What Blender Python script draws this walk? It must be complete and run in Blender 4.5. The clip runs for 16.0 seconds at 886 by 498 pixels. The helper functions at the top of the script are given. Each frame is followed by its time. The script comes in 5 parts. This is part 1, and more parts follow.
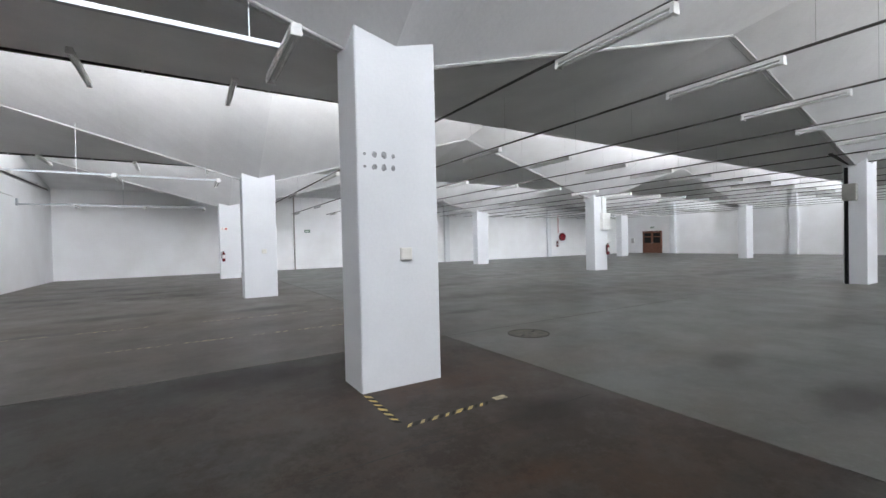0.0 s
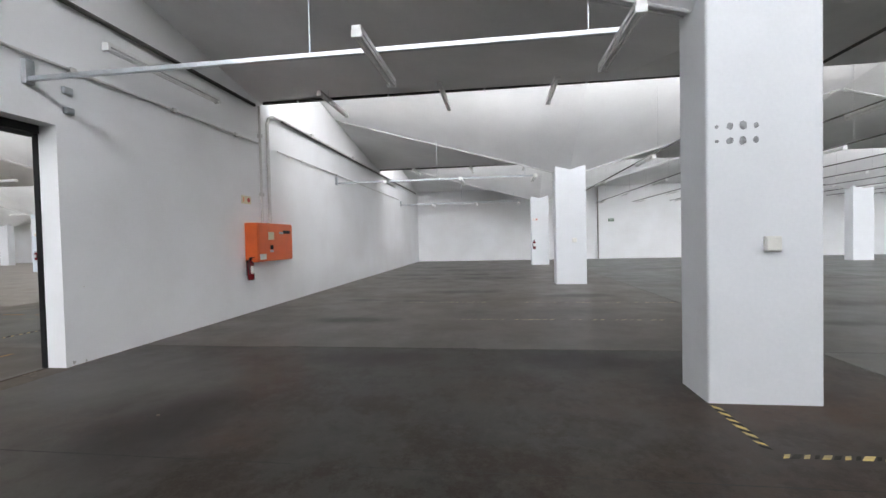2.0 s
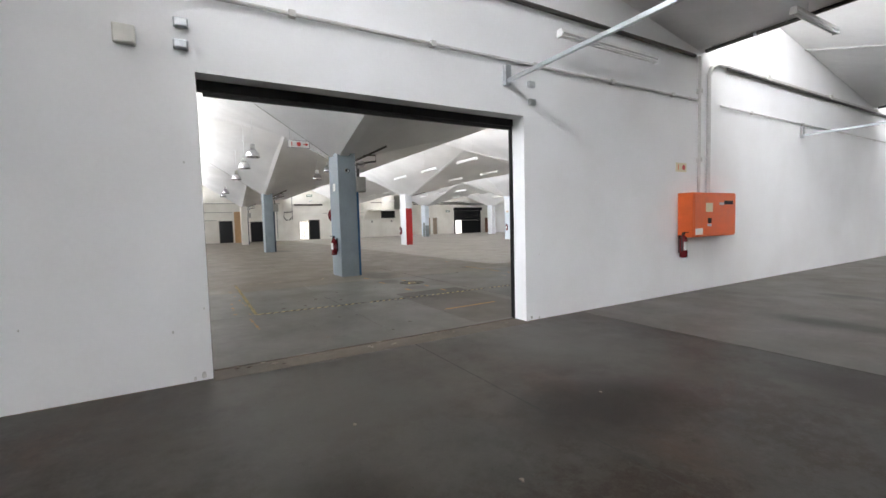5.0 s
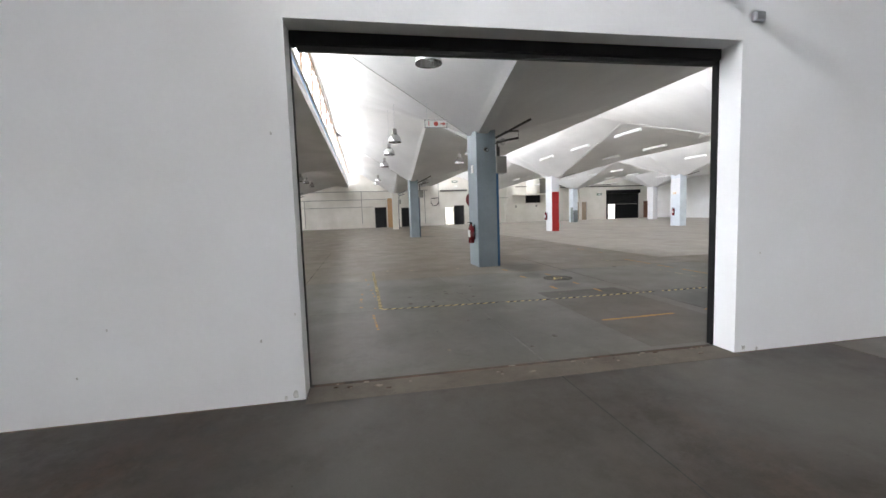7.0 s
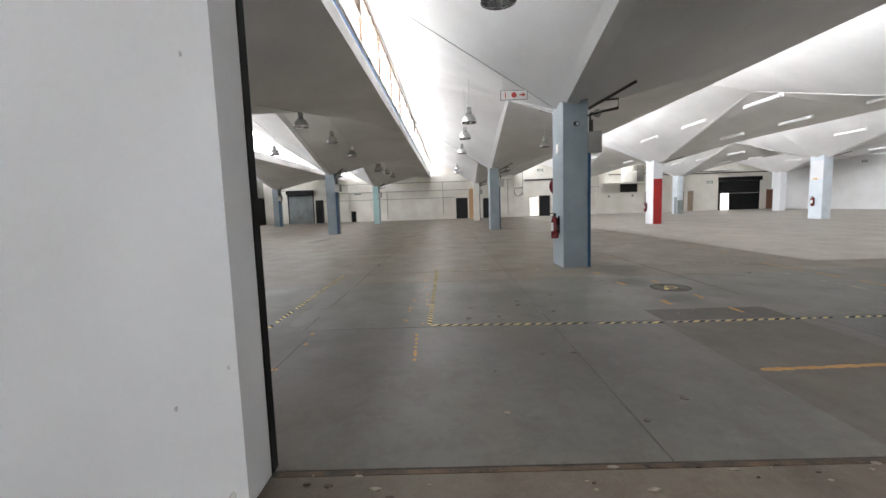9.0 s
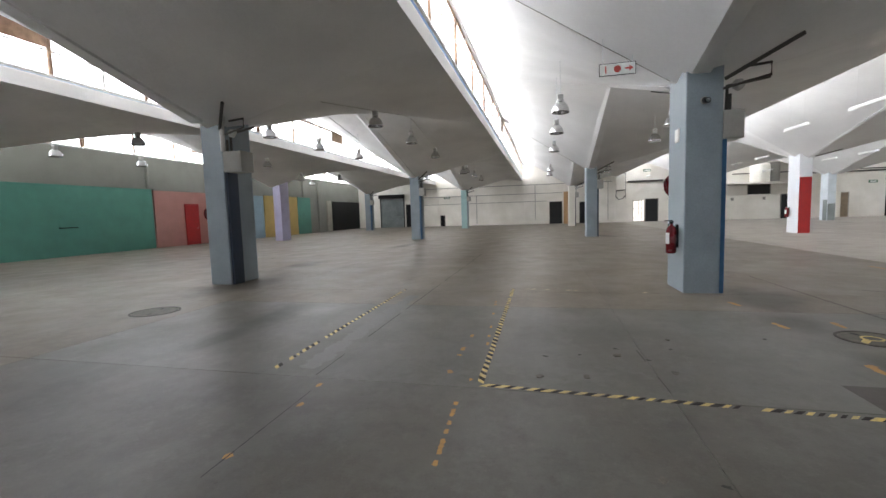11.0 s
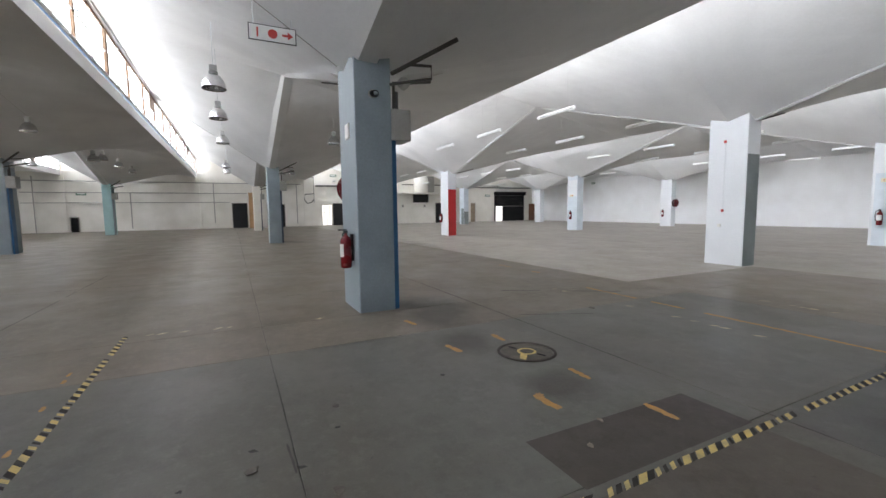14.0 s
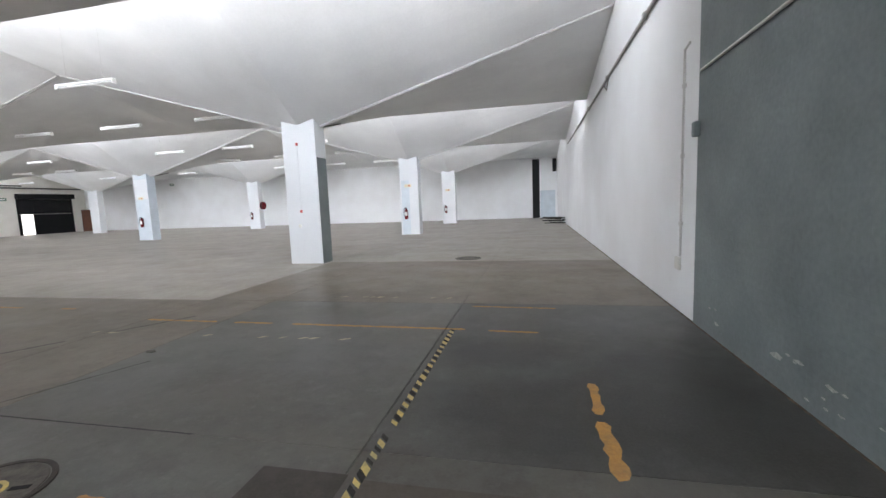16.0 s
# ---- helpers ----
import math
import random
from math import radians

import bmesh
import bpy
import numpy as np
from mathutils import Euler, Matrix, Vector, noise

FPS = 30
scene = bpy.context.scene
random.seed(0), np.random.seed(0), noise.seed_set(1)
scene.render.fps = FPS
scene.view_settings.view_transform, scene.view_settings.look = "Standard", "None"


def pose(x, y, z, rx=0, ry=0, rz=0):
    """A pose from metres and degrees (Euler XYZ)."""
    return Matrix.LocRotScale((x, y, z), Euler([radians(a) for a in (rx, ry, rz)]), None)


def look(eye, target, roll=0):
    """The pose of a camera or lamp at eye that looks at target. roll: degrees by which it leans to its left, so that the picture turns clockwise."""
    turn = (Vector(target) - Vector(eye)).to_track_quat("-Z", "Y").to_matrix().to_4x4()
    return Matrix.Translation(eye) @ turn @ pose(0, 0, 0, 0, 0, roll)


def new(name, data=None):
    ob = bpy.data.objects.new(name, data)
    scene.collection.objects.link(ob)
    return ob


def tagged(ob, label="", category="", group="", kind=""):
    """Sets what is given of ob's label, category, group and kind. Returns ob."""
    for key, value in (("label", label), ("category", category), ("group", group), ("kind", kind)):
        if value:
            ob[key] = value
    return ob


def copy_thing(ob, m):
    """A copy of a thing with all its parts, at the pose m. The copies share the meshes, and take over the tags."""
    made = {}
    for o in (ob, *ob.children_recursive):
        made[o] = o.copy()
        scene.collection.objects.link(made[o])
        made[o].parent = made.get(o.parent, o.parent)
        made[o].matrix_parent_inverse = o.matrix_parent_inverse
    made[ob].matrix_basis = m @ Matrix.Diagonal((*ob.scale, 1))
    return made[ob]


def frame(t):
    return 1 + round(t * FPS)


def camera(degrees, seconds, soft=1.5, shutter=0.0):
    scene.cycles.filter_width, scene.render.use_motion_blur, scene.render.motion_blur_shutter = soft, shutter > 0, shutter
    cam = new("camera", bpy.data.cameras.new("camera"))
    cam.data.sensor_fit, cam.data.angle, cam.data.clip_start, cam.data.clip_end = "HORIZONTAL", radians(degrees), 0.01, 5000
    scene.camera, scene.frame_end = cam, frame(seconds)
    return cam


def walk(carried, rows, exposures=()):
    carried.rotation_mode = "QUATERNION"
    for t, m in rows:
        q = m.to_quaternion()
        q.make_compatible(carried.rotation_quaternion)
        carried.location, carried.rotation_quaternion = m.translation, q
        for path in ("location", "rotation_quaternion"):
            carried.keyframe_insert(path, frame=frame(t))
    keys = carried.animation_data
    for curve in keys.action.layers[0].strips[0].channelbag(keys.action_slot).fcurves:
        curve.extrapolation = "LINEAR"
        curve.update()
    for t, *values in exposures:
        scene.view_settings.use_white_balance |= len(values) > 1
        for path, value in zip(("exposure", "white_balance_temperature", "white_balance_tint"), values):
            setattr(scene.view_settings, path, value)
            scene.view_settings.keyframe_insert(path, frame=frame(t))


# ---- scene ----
cam = camera(92.8, 16.0)
PATH = [
    (0, (0.146, 0.177, 1.506), (1.191, 1.882, 1.478), -1.3),
    (0.5, (0.096, 0.212, 1.5), (0.911, 2.039, 1.481), -1.2),
    (1, (-0.007, 0.208, 1.518), (0.468, 2.151, 1.507), -1.2),
    (1.5, (-0.127, 0.234, 1.525), (-0.017, 2.231, 1.506), -1.1),
    (2, (-0.187, 0.253, 1.506), (-0.444, 2.236, 1.459), -1.3),
    (2.5, (-0.24, 0.312, 1.518), (-0.847, 2.215, 1.434), -1.5),
    (3, (-0.244, 0.375, 1.522), (-1.209, 2.124, 1.428), -1.5),
    (3.5, (-0.295, 0.409, 1.526), (-1.572, 1.945, 1.425), -1.5),
    (4, (-0.39, 0.43, 1.524), (-1.869, 1.772, 1.402), -1.4),
    (4.5, (-0.564, 0.504, 1.514), (-2.193, 1.656, 1.383), -1.3),
    (4.7, (-0.644, 0.564, 1.498), (-2.315, 1.655, 1.372), -1.4),
    (7, (-2.04, 1.245, 1.494), (-3.998, 1.611, 1.323), -1.9),
    (7.5, (-2.466, 1.392, 1.478), (-4.442, 1.638, 1.294), -1.6),
    (8, (-2.873, 1.48, 1.477), (-4.853, 1.683, 1.276), -1.2),
    (8.5, (-3.272, 1.595, 1.478), (-5.257, 1.722, 1.272), -1.3),
    (9, (-3.637, 1.734, 1.443), (-5.626, 1.704, 1.243), -1.9),
    (9.5, (-4.08, 1.781, 1.432), (-6.068, 1.678, 1.24), -1.6),
    (10, (-4.441, 1.865, 1.427), (-6.41, 1.568, 1.242), -2.2),
    (10.2, (-4.611, 1.904, 1.433), (-6.562, 1.501, 1.261), -2.3),
    (12.3, (-6.179, 2.129, 1.494), (-8.113, 1.648, 1.328), -1.6),
    (12.5, (-6.302, 2.17, 1.51), (-8.26, 1.803, 1.341), -1.5),
    (13, (-6.561, 2.266, 1.487), (-8.552, 2.34, 1.309), -1.0),
    (13.5, (-6.837, 2.45, 1.484), (-8.781, 2.882, 1.309), -0.7),
    (14, (-7.05, 2.671, 1.48), (-8.834, 3.556, 1.296), -0.7),
    (14.5, (-7.245, 2.89, 1.481), (-8.754, 4.19, 1.303), -2.1),
    (15, (-7.399, 3.163, 1.471), (-8.622, 4.734, 1.282), -2.2),
    (15.5, (-7.483, 3.476, 1.483), (-8.353, 5.265, 1.278), -2.6),
    (16, (-7.587, 3.813, 1.454), (-8.015, 5.754, 1.238), -2.2),
]
EXPOSURES = [(0, -0.12, 6600, 10), (2, -0.10, 6700, 10), (3.5, 0.12, 6750, 10), (4.5, 0.2, 6800, 10), (7, 0.24, 6750, 10), (8.7, 0.25, 6800, 10), (10.2, 0.06, 6750, 10),
             (12.5, 0.08, 6650, 10), (13.5, 0.02, 6600, 10), (14.4, -0.10, 6550, 10), (15, -0.01, 6500, 10), (16, 0.10, 6500, 10)]
walk(cam, [(t, look(eye, target, roll)) for t, eye, target, roll in PATH], EXPOSURES)

# ---- light ----
world = bpy.data.worlds.new("sky")
scene.world = world
world.use_nodes = True
sky = world.node_tree.nodes.new("ShaderNodeTexSky")
sky.sky_type, sky.sun_disc = "NISHITA", False
sky.sun_elevation, sky.sun_rotation = radians(50), radians(0)
world.node_tree.links.new(sky.outputs[0], world.node_tree.nodes["Background"].inputs[0])
world.node_tree.nodes["Background"].inputs[1].default_value = 0.12
SKY_WATTS, ROOF_WATTS = 29.0, 16.0       # per square metre of clerestory glass, of sunlit roof outside it

sun = new("sun", bpy.data.lights.new("sun", "SUN"))
sun.data.energy, sun.data.angle, sun.data.color = 2.5, radians(0.5), (1.0, 0.95, 0.88)
sun.matrix_world = look((0, 0, 30), (0, -0.64 * 30, 30 - 0.77 * 30))

# ---- plan: column grid, bay edges, roof heights ----
PX, PY, CX, CY = 15.6, 9.65, 2.1, 4.47
HALF_X, EDGE_S, EDGE_N = 7.8, 4.62, 5.03          # bay reaches from its column
Z_COL, Z_MID, Z_LOW, Z_HIGH = 3.42, 5.66, 4.72, 6.45
ROOM_E, ROOM_W, HALL_E, HALL_W = 41.1, -5.56, -5.84, -52.4
ROOM_N, ROOM_S, HALL_N, HALL_S = 28.8, -9.8, 38.45, -19.45


def col_x(i):
    return CX + PX * i


def col_y(j):
    return CY + PY * j


def shell_z(dx, dy):
    """Height of the roof shell's underside, from its column."""
    u = min(1.0, abs(dx) / HALF_X)
    v, edge = (min(1.0, dy / EDGE_N), Z_LOW) if dy > 0 else (min(1.0, -dy / EDGE_S), Z_HIGH)
    return (1 - v) * ((1 - u) * Z_COL + u * Z_MID) + v * edge


def roof_profile(y):
    """Height of the roof along a bay's side at y."""
    j = math.floor((y - (CY - EDGE_S)) / PY)
    return shell_z(HALF_X, y - col_y(j))


# ---- materials ----
def material(name, base, rough=0.6, metal=0.0, vary=0.08, scale=3.0, bump=0.15, fine=60.0, tint=None, spec=0.5, brick=False):
    """Base colour broken up by large stains and fine grain, with bump."""
    m = bpy.data.materials.new(name)
    m.use_nodes = True
    n, l = m.node_tree.nodes, m.node_tree.links
    p = n["Principled BSDF"]
    geo = n.new("ShaderNodeNewGeometry")
    big, small = n.new("ShaderNodeTexNoise"), n.new("ShaderNodeTexNoise")
    big.inputs["Scale"].default_value, big.inputs["Detail"].default_value = scale, 6
    small.inputs["Scale"].default_value, small.inputs["Detail"].default_value = fine, 3
    for t in (big, small):
        l.new(geo.outputs["Position"], t.inputs["Vector"])
    ramp = n.new("ShaderNodeValToRGB")
    ramp.color_ramp.elements[0].position, ramp.color_ramp.elements[1].position = 0.32, 0.68
    dark = tint or [c * (1 - 2.2 * vary) for c in base]
    ramp.color_ramp.elements[0].color = (*dark, 1)
    ramp.color_ramp.elements[1].color = (*[min(1, c * (1 + 0.6 * vary)) for c in base], 1)
    l.new(big.outputs["Fac"], ramp.inputs["Fac"])
    mix = n.new("ShaderNodeMix")
    mix.data_type, mix.blend_type = "RGBA", "OVERLAY"
    mix.inputs["Factor"].default_value = 0.12 + vary
    l.new(ramp.outputs["Color"], mix.inputs["A"])
    l.new(small.outputs["Color"], mix.inputs["B"])
    bw = n.new("ShaderNodeRGBToBW")
    l.new(small.outputs["Color"], bw.inputs[0])
    l.new(bw.outputs[0], mix.inputs["B"])
    l.new(mix.outputs["Result"], p.inputs["Base Color"])
    rr = n.new("ShaderNodeMapRange")
    rr.inputs["To Min"].default_value, rr.inputs["To Max"].default_value = max(0.02, rough - 0.12), min(1, rough + 0.12)
    l.new(big.outputs["Fac"], rr.inputs["Value"])
    l.new(rr.outputs[0], p.inputs["Roughness"])
    p.inputs["Metallic"].default_value = metal
    p.inputs["Specular IOR Level"].default_value = spec
    if bump:
        b = n.new("ShaderNodeBump")
        b.inputs["Strength"].default_value, b.inputs["Distance"].default_value = bump, 0.01
        l.new(small.outputs["Fac"], b.inputs["Height"])
        if brick:
            sep, com, br, b2 = n.new("ShaderNodeSeparateXYZ"), n.new("ShaderNodeCombineXYZ"), n.new("ShaderNodeTexBrick"), n.new("ShaderNodeBump")
            l.new(geo.outputs["Position"], sep.inputs[0])
            l.new(sep.outputs["Y"], com.inputs["X"])
            l.new(sep.outputs["Z"], com.inputs["Y"])
            l.new(com.outputs[0], br.inputs["Vector"])
            br.inputs["Scale"].default_value, br.inputs["Mortar Size"].default_value, br.inputs["Mortar Smooth"].default_value = 1.0, 0.006, 0.6
            br.inputs["Brick Width"].default_value, br.inputs["Row Height"].default_value = 0.235, 0.085
            b2.inputs["Strength"].default_value, b2.inputs["Distance"].default_value = 0.25, 0.003
            b2.invert = True
            l.new(br.outputs["Fac"], b2.inputs["Height"])
            l.new(b2.outputs[0], b.inputs["Normal"])
        l.new(b.outputs[0], p.inputs["Normal"])
    return m


def concrete_floor(name, base, stain, amount, rough=0.36, spills=(), dust=(), gloss=0.15, mottle=0.7, spill_k=0.72):
    """Worn sealed concrete: cloudy grey, brown spills stretched along the traffic, scuffs and specks."""
    m = bpy.data.materials.new(name)
    m.use_nodes = True
    n, l = m.node_tree.nodes, m.node_tree.links
    p = n["Principled BSDF"]
    geo = n.new("ShaderNodeNewGeometry")

    def noisy(scale, detail, stretch=(1, 1, 1), shift=0.0, rough_n=0.55):
        t = n.new("ShaderNodeTexNoise")
        t.inputs["Scale"].default_value, t.inputs["Detail"].default_value, t.inputs["Roughness"].default_value = scale, detail, rough_n
        if stretch == (1, 1, 1):
            t.noise_dimensions = "4D"
            t.inputs["W"].default_value = shift * 3.1
            l.new(geo.outputs["Position"], t.inputs["Vector"])
        else:
            mp = n.new("ShaderNodeMapping")
            mp.inputs["Scale"].default_value, mp.inputs["Location"].default_value = stretch, (shift, shift * 1.7, 0)
            l.new(geo.outputs["Position"], mp.inputs["Vector"])
            l.new(mp.outputs[0], t.inputs["Vector"])
        return t.outputs["Fac"]

    def ramp(fac, a, b):
        r = n.new("ShaderNodeMapRange")
        r.inputs["From Min"].default_value, r.inputs["From Max"].default_value = a, b
        l.new(fac, r.inputs["Value"])
        return r.outputs[0]

    def mixed(fac, a, b, kind="MIX", k=1.0):
        x = n.new("ShaderNodeMix")
        x.data_type, x.blend_type = "RGBA", kind
        f = fac
        if k != 1.0:
            mm = n.new("ShaderNodeMath")
            mm.operation = "MULTIPLY"
            mm.inputs[1].default_value = k
            l.new(fac, mm.inputs[0])
            f = mm.outputs[0]
        l.new(f, x.inputs["Factor"])
        for sock, v in (("A", a), ("B", b)):
            if isinstance(v, tuple):
                x.inputs[sock].default_value = (*v, 1)
            else:
                l.new(v, x.inputs[sock])
        return x.outputs["Result"]

    cloud = noisy(0.45, 7)
    c = mixed(ramp(cloud, 0.3, 0.7), tuple(v * 0.84 for v in base), tuple(v * 1.1 for v in base))
    c = mixed(ramp(noisy(0.30, 8, (0.55, 1.25, 1), 3.1, 0.62), 0.46, 0.64), c, stain, k=amount)
    c = mixed(ramp(noisy(0.5, 5, (0.35, 1.5, 1), 9.3, 0.6), 0.55, 0.68), c, tuple(v * 0.45 for v in base), k=amount)
    c = mixed(ramp(noisy(2.6, 8, (1, 1, 1), 5.7, 0.72), 0.50, 0.70), c, tuple(v * 1.4 for v in base), k=0.42 * mottle)
    c = mixed(ramp(noisy(3.5, 9, (1, 1, 1), 1.7, 0.75), 0.50, 0.66), c, tuple(v * 0.55 for v in base), k=0.62 * mottle)
    c = mixed(ramp(noisy(1.7, 10, (1, 1, 1), 12.4, 0.82), 0.48, 0.56), c, tuple(0.2 * v + 0.3 * w for v, w in zip(base, stain)), k=0.85 * amount * mottle)
    c = mixed(ramp(noisy(0.9, 10, (1, 1, 1), 6.1, 0.78), 0.52, 0.62), c, tuple(v * 1.5 for v in base), k=0.5 * amount * mottle)
    c = mixed(ramp(noisy(6.5, 9, (1, 1, 1), 8.8, 0.8), 0.54, 0.62), c, tuple(v * 1.5 for v in base), k=0.4 * mottle)
    c = mixed(ramp(noisy(14, 6, (1, 1, 1), 4.1, 0.7), 0.58, 0.68), c, tuple(v * 1.6 for v in base), k=0.3 * mottle)
    wob = n.new("ShaderNodeTexNoise")
    wob.inputs["Scale"].default_value, wob.inputs["Detail"].default_value, wob.inputs["Roughness"].default_value = 1.8, 9, 0.68
    l.new(geo.outputs["Position"], wob.inputs["Vector"])
    for marks, lo, tone, k in ((dust, 0.95, tuple(v * 2.3 for v in base), 0.7), (spills, 1.1, tuple(0.05 * v + 0.17 * w for v, w in zip(base, stain)), spill_k)):
        near = None
        for sx, sy, rx, ry in marks:
            mp = n.new("ShaderNodeMapping")
            mp.vector_type = "TEXTURE"
            mp.inputs["Location"].default_value, mp.inputs["Scale"].default_value = (sx, sy, 0), (rx * 1.15, ry * 1.15, 1)
            l.new(geo.outputs["Position"], mp.inputs["Vector"])
            ln = n.new("ShaderNodeVectorMath")
            ln.operation = "LENGTH"
            l.new(mp.outputs[0], ln.inputs[0])
            if near is None:
                near = ln.outputs["Value"]
            else:
                mn = n.new("ShaderNodeMath")
                mn.operation = "MINIMUM"
                l.new(near, mn.inputs[0])
                l.new(ln.outputs["Value"], mn.inputs[1])
                near = mn.outputs[0]
        if near is not None:
            ad = n.new("ShaderNodeMath")
            ad.operation = "MULTIPLY_ADD"
            ad.inputs[1].default_value = 1.4
            l.new(wob.outputs["Fac"], ad.inputs[0])
            l.new(near, ad.inputs[2])
            c = mixed(ramp(ad.outputs[0], 1.78, lo), c, tone, k=k)
    fine = noisy(55, 4)
    c = mixed(ramp(fine, 0.25, 0.75), c, tuple(v * 1.25 for v in base), k=0.25)
    c = mixed(ramp(noisy(21, 2, shift=2.2), 0.72, 0.76), c, tuple(v * 0.4 for v in base), k=0.5)
    l.new(c, p.inputs["Base Color"])
    p.inputs["Specular IOR Level"].default_value = gloss
    rr = n.new("ShaderNodeMapRange")
    rr.inputs["To Min"].default_value, rr.inputs["To Max"].default_value = rough - 0.14, rough + 0.16
    l.new(noisy(1.3, 7, shift=7.0), rr.inputs["Value"])
    l.new(rr.outputs[0], p.inputs["Roughness"])
    b = n.new("ShaderNodeBump")
    b.inputs["Strength"].default_value, b.inputs["Distance"].default_value = 0.12, 0.006
    l.new(fine, b.inputs["Height"])
    l.new(b.outputs[0], p.inputs["Normal"])
    return m


def plain(name, base, rough=0.5, metal=0.0):
    return material(name, base, rough, metal, vary=0.04, scale=9, bump=0.05, fine=90)


WHITE = material("white_wall_paint", (0.86, 0.868, 0.876), 0.55, vary=0.025, scale=0.7, bump=0.12, fine=28, tint=(0.80, 0.80, 0.80))
COLUMN_WHITE = material("white_column_paint", (0.72, 0.737, 0.755), 0.5, vary=0.02, scale=1.3, bump=0.1, fine=32)
DIRTY_WHITE = material("grubby_white_paint", (0.78, 0.755, 0.70), 0.6, vary=0.09, scale=0.6, bump=0.25, fine=25, tint=(0.68, 0.65, 0.58), brick=True)
SHELL = material("painted_shell_concrete", (0.80, 0.80, 0.80), 0.7, vary=0.03, scale=0.55, bump=0.3, fine=18, tint=(0.70, 0.70, 0.70))
RIB = material("painted_rib", (0.62, 0.62, 0.61), 0.65, vary=0.04, scale=2)
GREY_PAINT = material("grey_wall_paint", (0.215, 0.245, 0.245), 0.55, vary=0.12, scale=1.2, bump=0.25, fine=26, brick=True)
BLUE_GREY = material("blue_grey_column_paint", (0.24, 0.285, 0.31), 0.45, vary=0.06, scale=2.2, bump=0.2, fine=36)
PALE_BLUE = material("pale_blue_paint", (0.62, 0.68, 0.73), 0.5, vary=0.05, scale=2)
TURQUOISE = material("turquoise_paint", (0.33, 0.50, 0.50), 0.5, vary=0.05, scale=2)
LAVENDER = material("lavender_paint", (0.48, 0.46, 0.64), 0.5, vary=0.05, scale=2)
BLUE = material("blue_board_paint", (0.02, 0.10, 0.22), 0.4, vary=0.08, scale=3)
NAVY = material("navy_sleeve", (0.015, 0.03, 0.06), 0.4, vary=0.1, scale=4)
RED = material("red_paint", (0.42, 0.02, 0.02), 0.4, vary=0.06, scale=4)
RED_GLOSS = material("red_gloss_enamel", (0.16, 0.011, 0.015), 0.25, vary=0.05, scale=8, bump=0.03)
ORANGE = material("orange_enamel", (0.75, 0.13, 0.025), 0.35, vary=0.04, scale=5, bump=0.05)
BLACK = material("black_steel", (0.009, 0.009, 0.010), 0.6, vary=0.15, scale=5, spec=0.2)
# near-black colour stands in for the unlit depth of doorways and hatches
DARK = material("unlit_opening_black", (0.012, 0.012, 0.014), 0.8, vary=0.1, scale=2)
RUBBER = plain("black_rubber", (0.015, 0.015, 0.016), 0.6)
GALV = material("galvanised_steel", (0.55, 0.58, 0.60), 0.32, 0.9, vary=0.06, scale=12, bump=0.03)
PIPE = material("painted_conduit", (0.62, 0.61, 0.59), 0.5, vary=0.05, scale=6)
DARK_PIPE = material("dark_conduit", (0.07, 0.065, 0.06), 0.55, vary=0.1, scale=6)
ALU = material("spun_aluminium", (0.66, 0.66, 0.66), 0.2, 0.95, vary=0.05, scale=9, bump=0.02)
LAMP_GREY = plain("lamp_housing", (0.45, 0.45, 0.44), 0.45)
ENAMEL = plain("white_enamel", (0.80, 0.80, 0.78), 0.35)
PLASTIC = plain("cream_plastic", (0.72, 0.71, 0.66), 0.4)
BOX_GREY = material("beige_grey_box", (0.33, 0.32, 0.29), 0.5, vary=0.05, scale=5)
TUBE = plain("tube_glass", (0.88, 0.88, 0.86), 0.2)
YELLOW = material("worn_yellow_tape", (0.62, 0.45, 0.12), 0.5, vary=0.2, scale=7, tint=(0.35, 0.27, 0.12))
FADED = material("faded_tape", (0.55, 0.46, 0.29), 0.6, vary=0.2, scale=9, tint=(0.22, 0.20, 0.16))
TAPE_BLACK = material("worn_black_tape", (0.016, 0.015, 0.014), 0.75, vary=0.25, scale=7, tint=(0.045, 0.041, 0.036), spec=0.15)
ORANGE_LINE = material("worn_orange_line", (0.42, 0.205, 0.04), 0.6, vary=0.25, scale=8, tint=(0.30, 0.165, 0.055))
IRON = material("rusty_cast_iron", (0.115, 0.100, 0.082), 0.65, 0.1, vary=0.25, scale=9, bump=0.5)
DARK_IRON = material("dark_iron_rim", (0.05, 0.04, 0.032), 0.65, 0.1, vary=0.25, scale=9, bump=0.4)
BROWN_WOOD = material("brown_door_wood", (0.16, 0.065, 0.035), 0.4, vary=0.1, scale=6)
TAN = material("tan_board", (0.50, 0.30, 0.15), 0.55, vary=0.06, scale=3)
DOOR_TAN = material("tan_door_leaf", (0.34, 0.26, 0.18), 0.55, vary=0.08, scale=3)
GREY_DOOR = material("weathered_door", (0.42, 0.39, 0.34), 0.55, vary=0.08, scale=3)
TEAL_BOARD = material("teal_partition", (0.10, 0.31, 0.25), 0.55, vary=0.05, scale=1.5)
PINK_BOARD = material("salmon_partition", (0.50, 0.25, 0.22), 0.55, vary=0.05, scale=1.5)
SKY_BOARD = material("dusty_blue_partition", (0.28, 0.40, 0.49), 0.55, vary=0.05, scale=1.5)
MUSTARD = material("mustard_partition", (0.55, 0.40, 0.14), 0.55, vary=0.05, scale=1.5)
OLIVE_GREY = material("grey_green_wall", (0.26, 0.27, 0.24), 0.6, vary=0.06, scale=1.0)
CREAM = material("cream_wall", (0.55, 0.51, 0.44), 0.6, vary=0.06, scale=0.8)
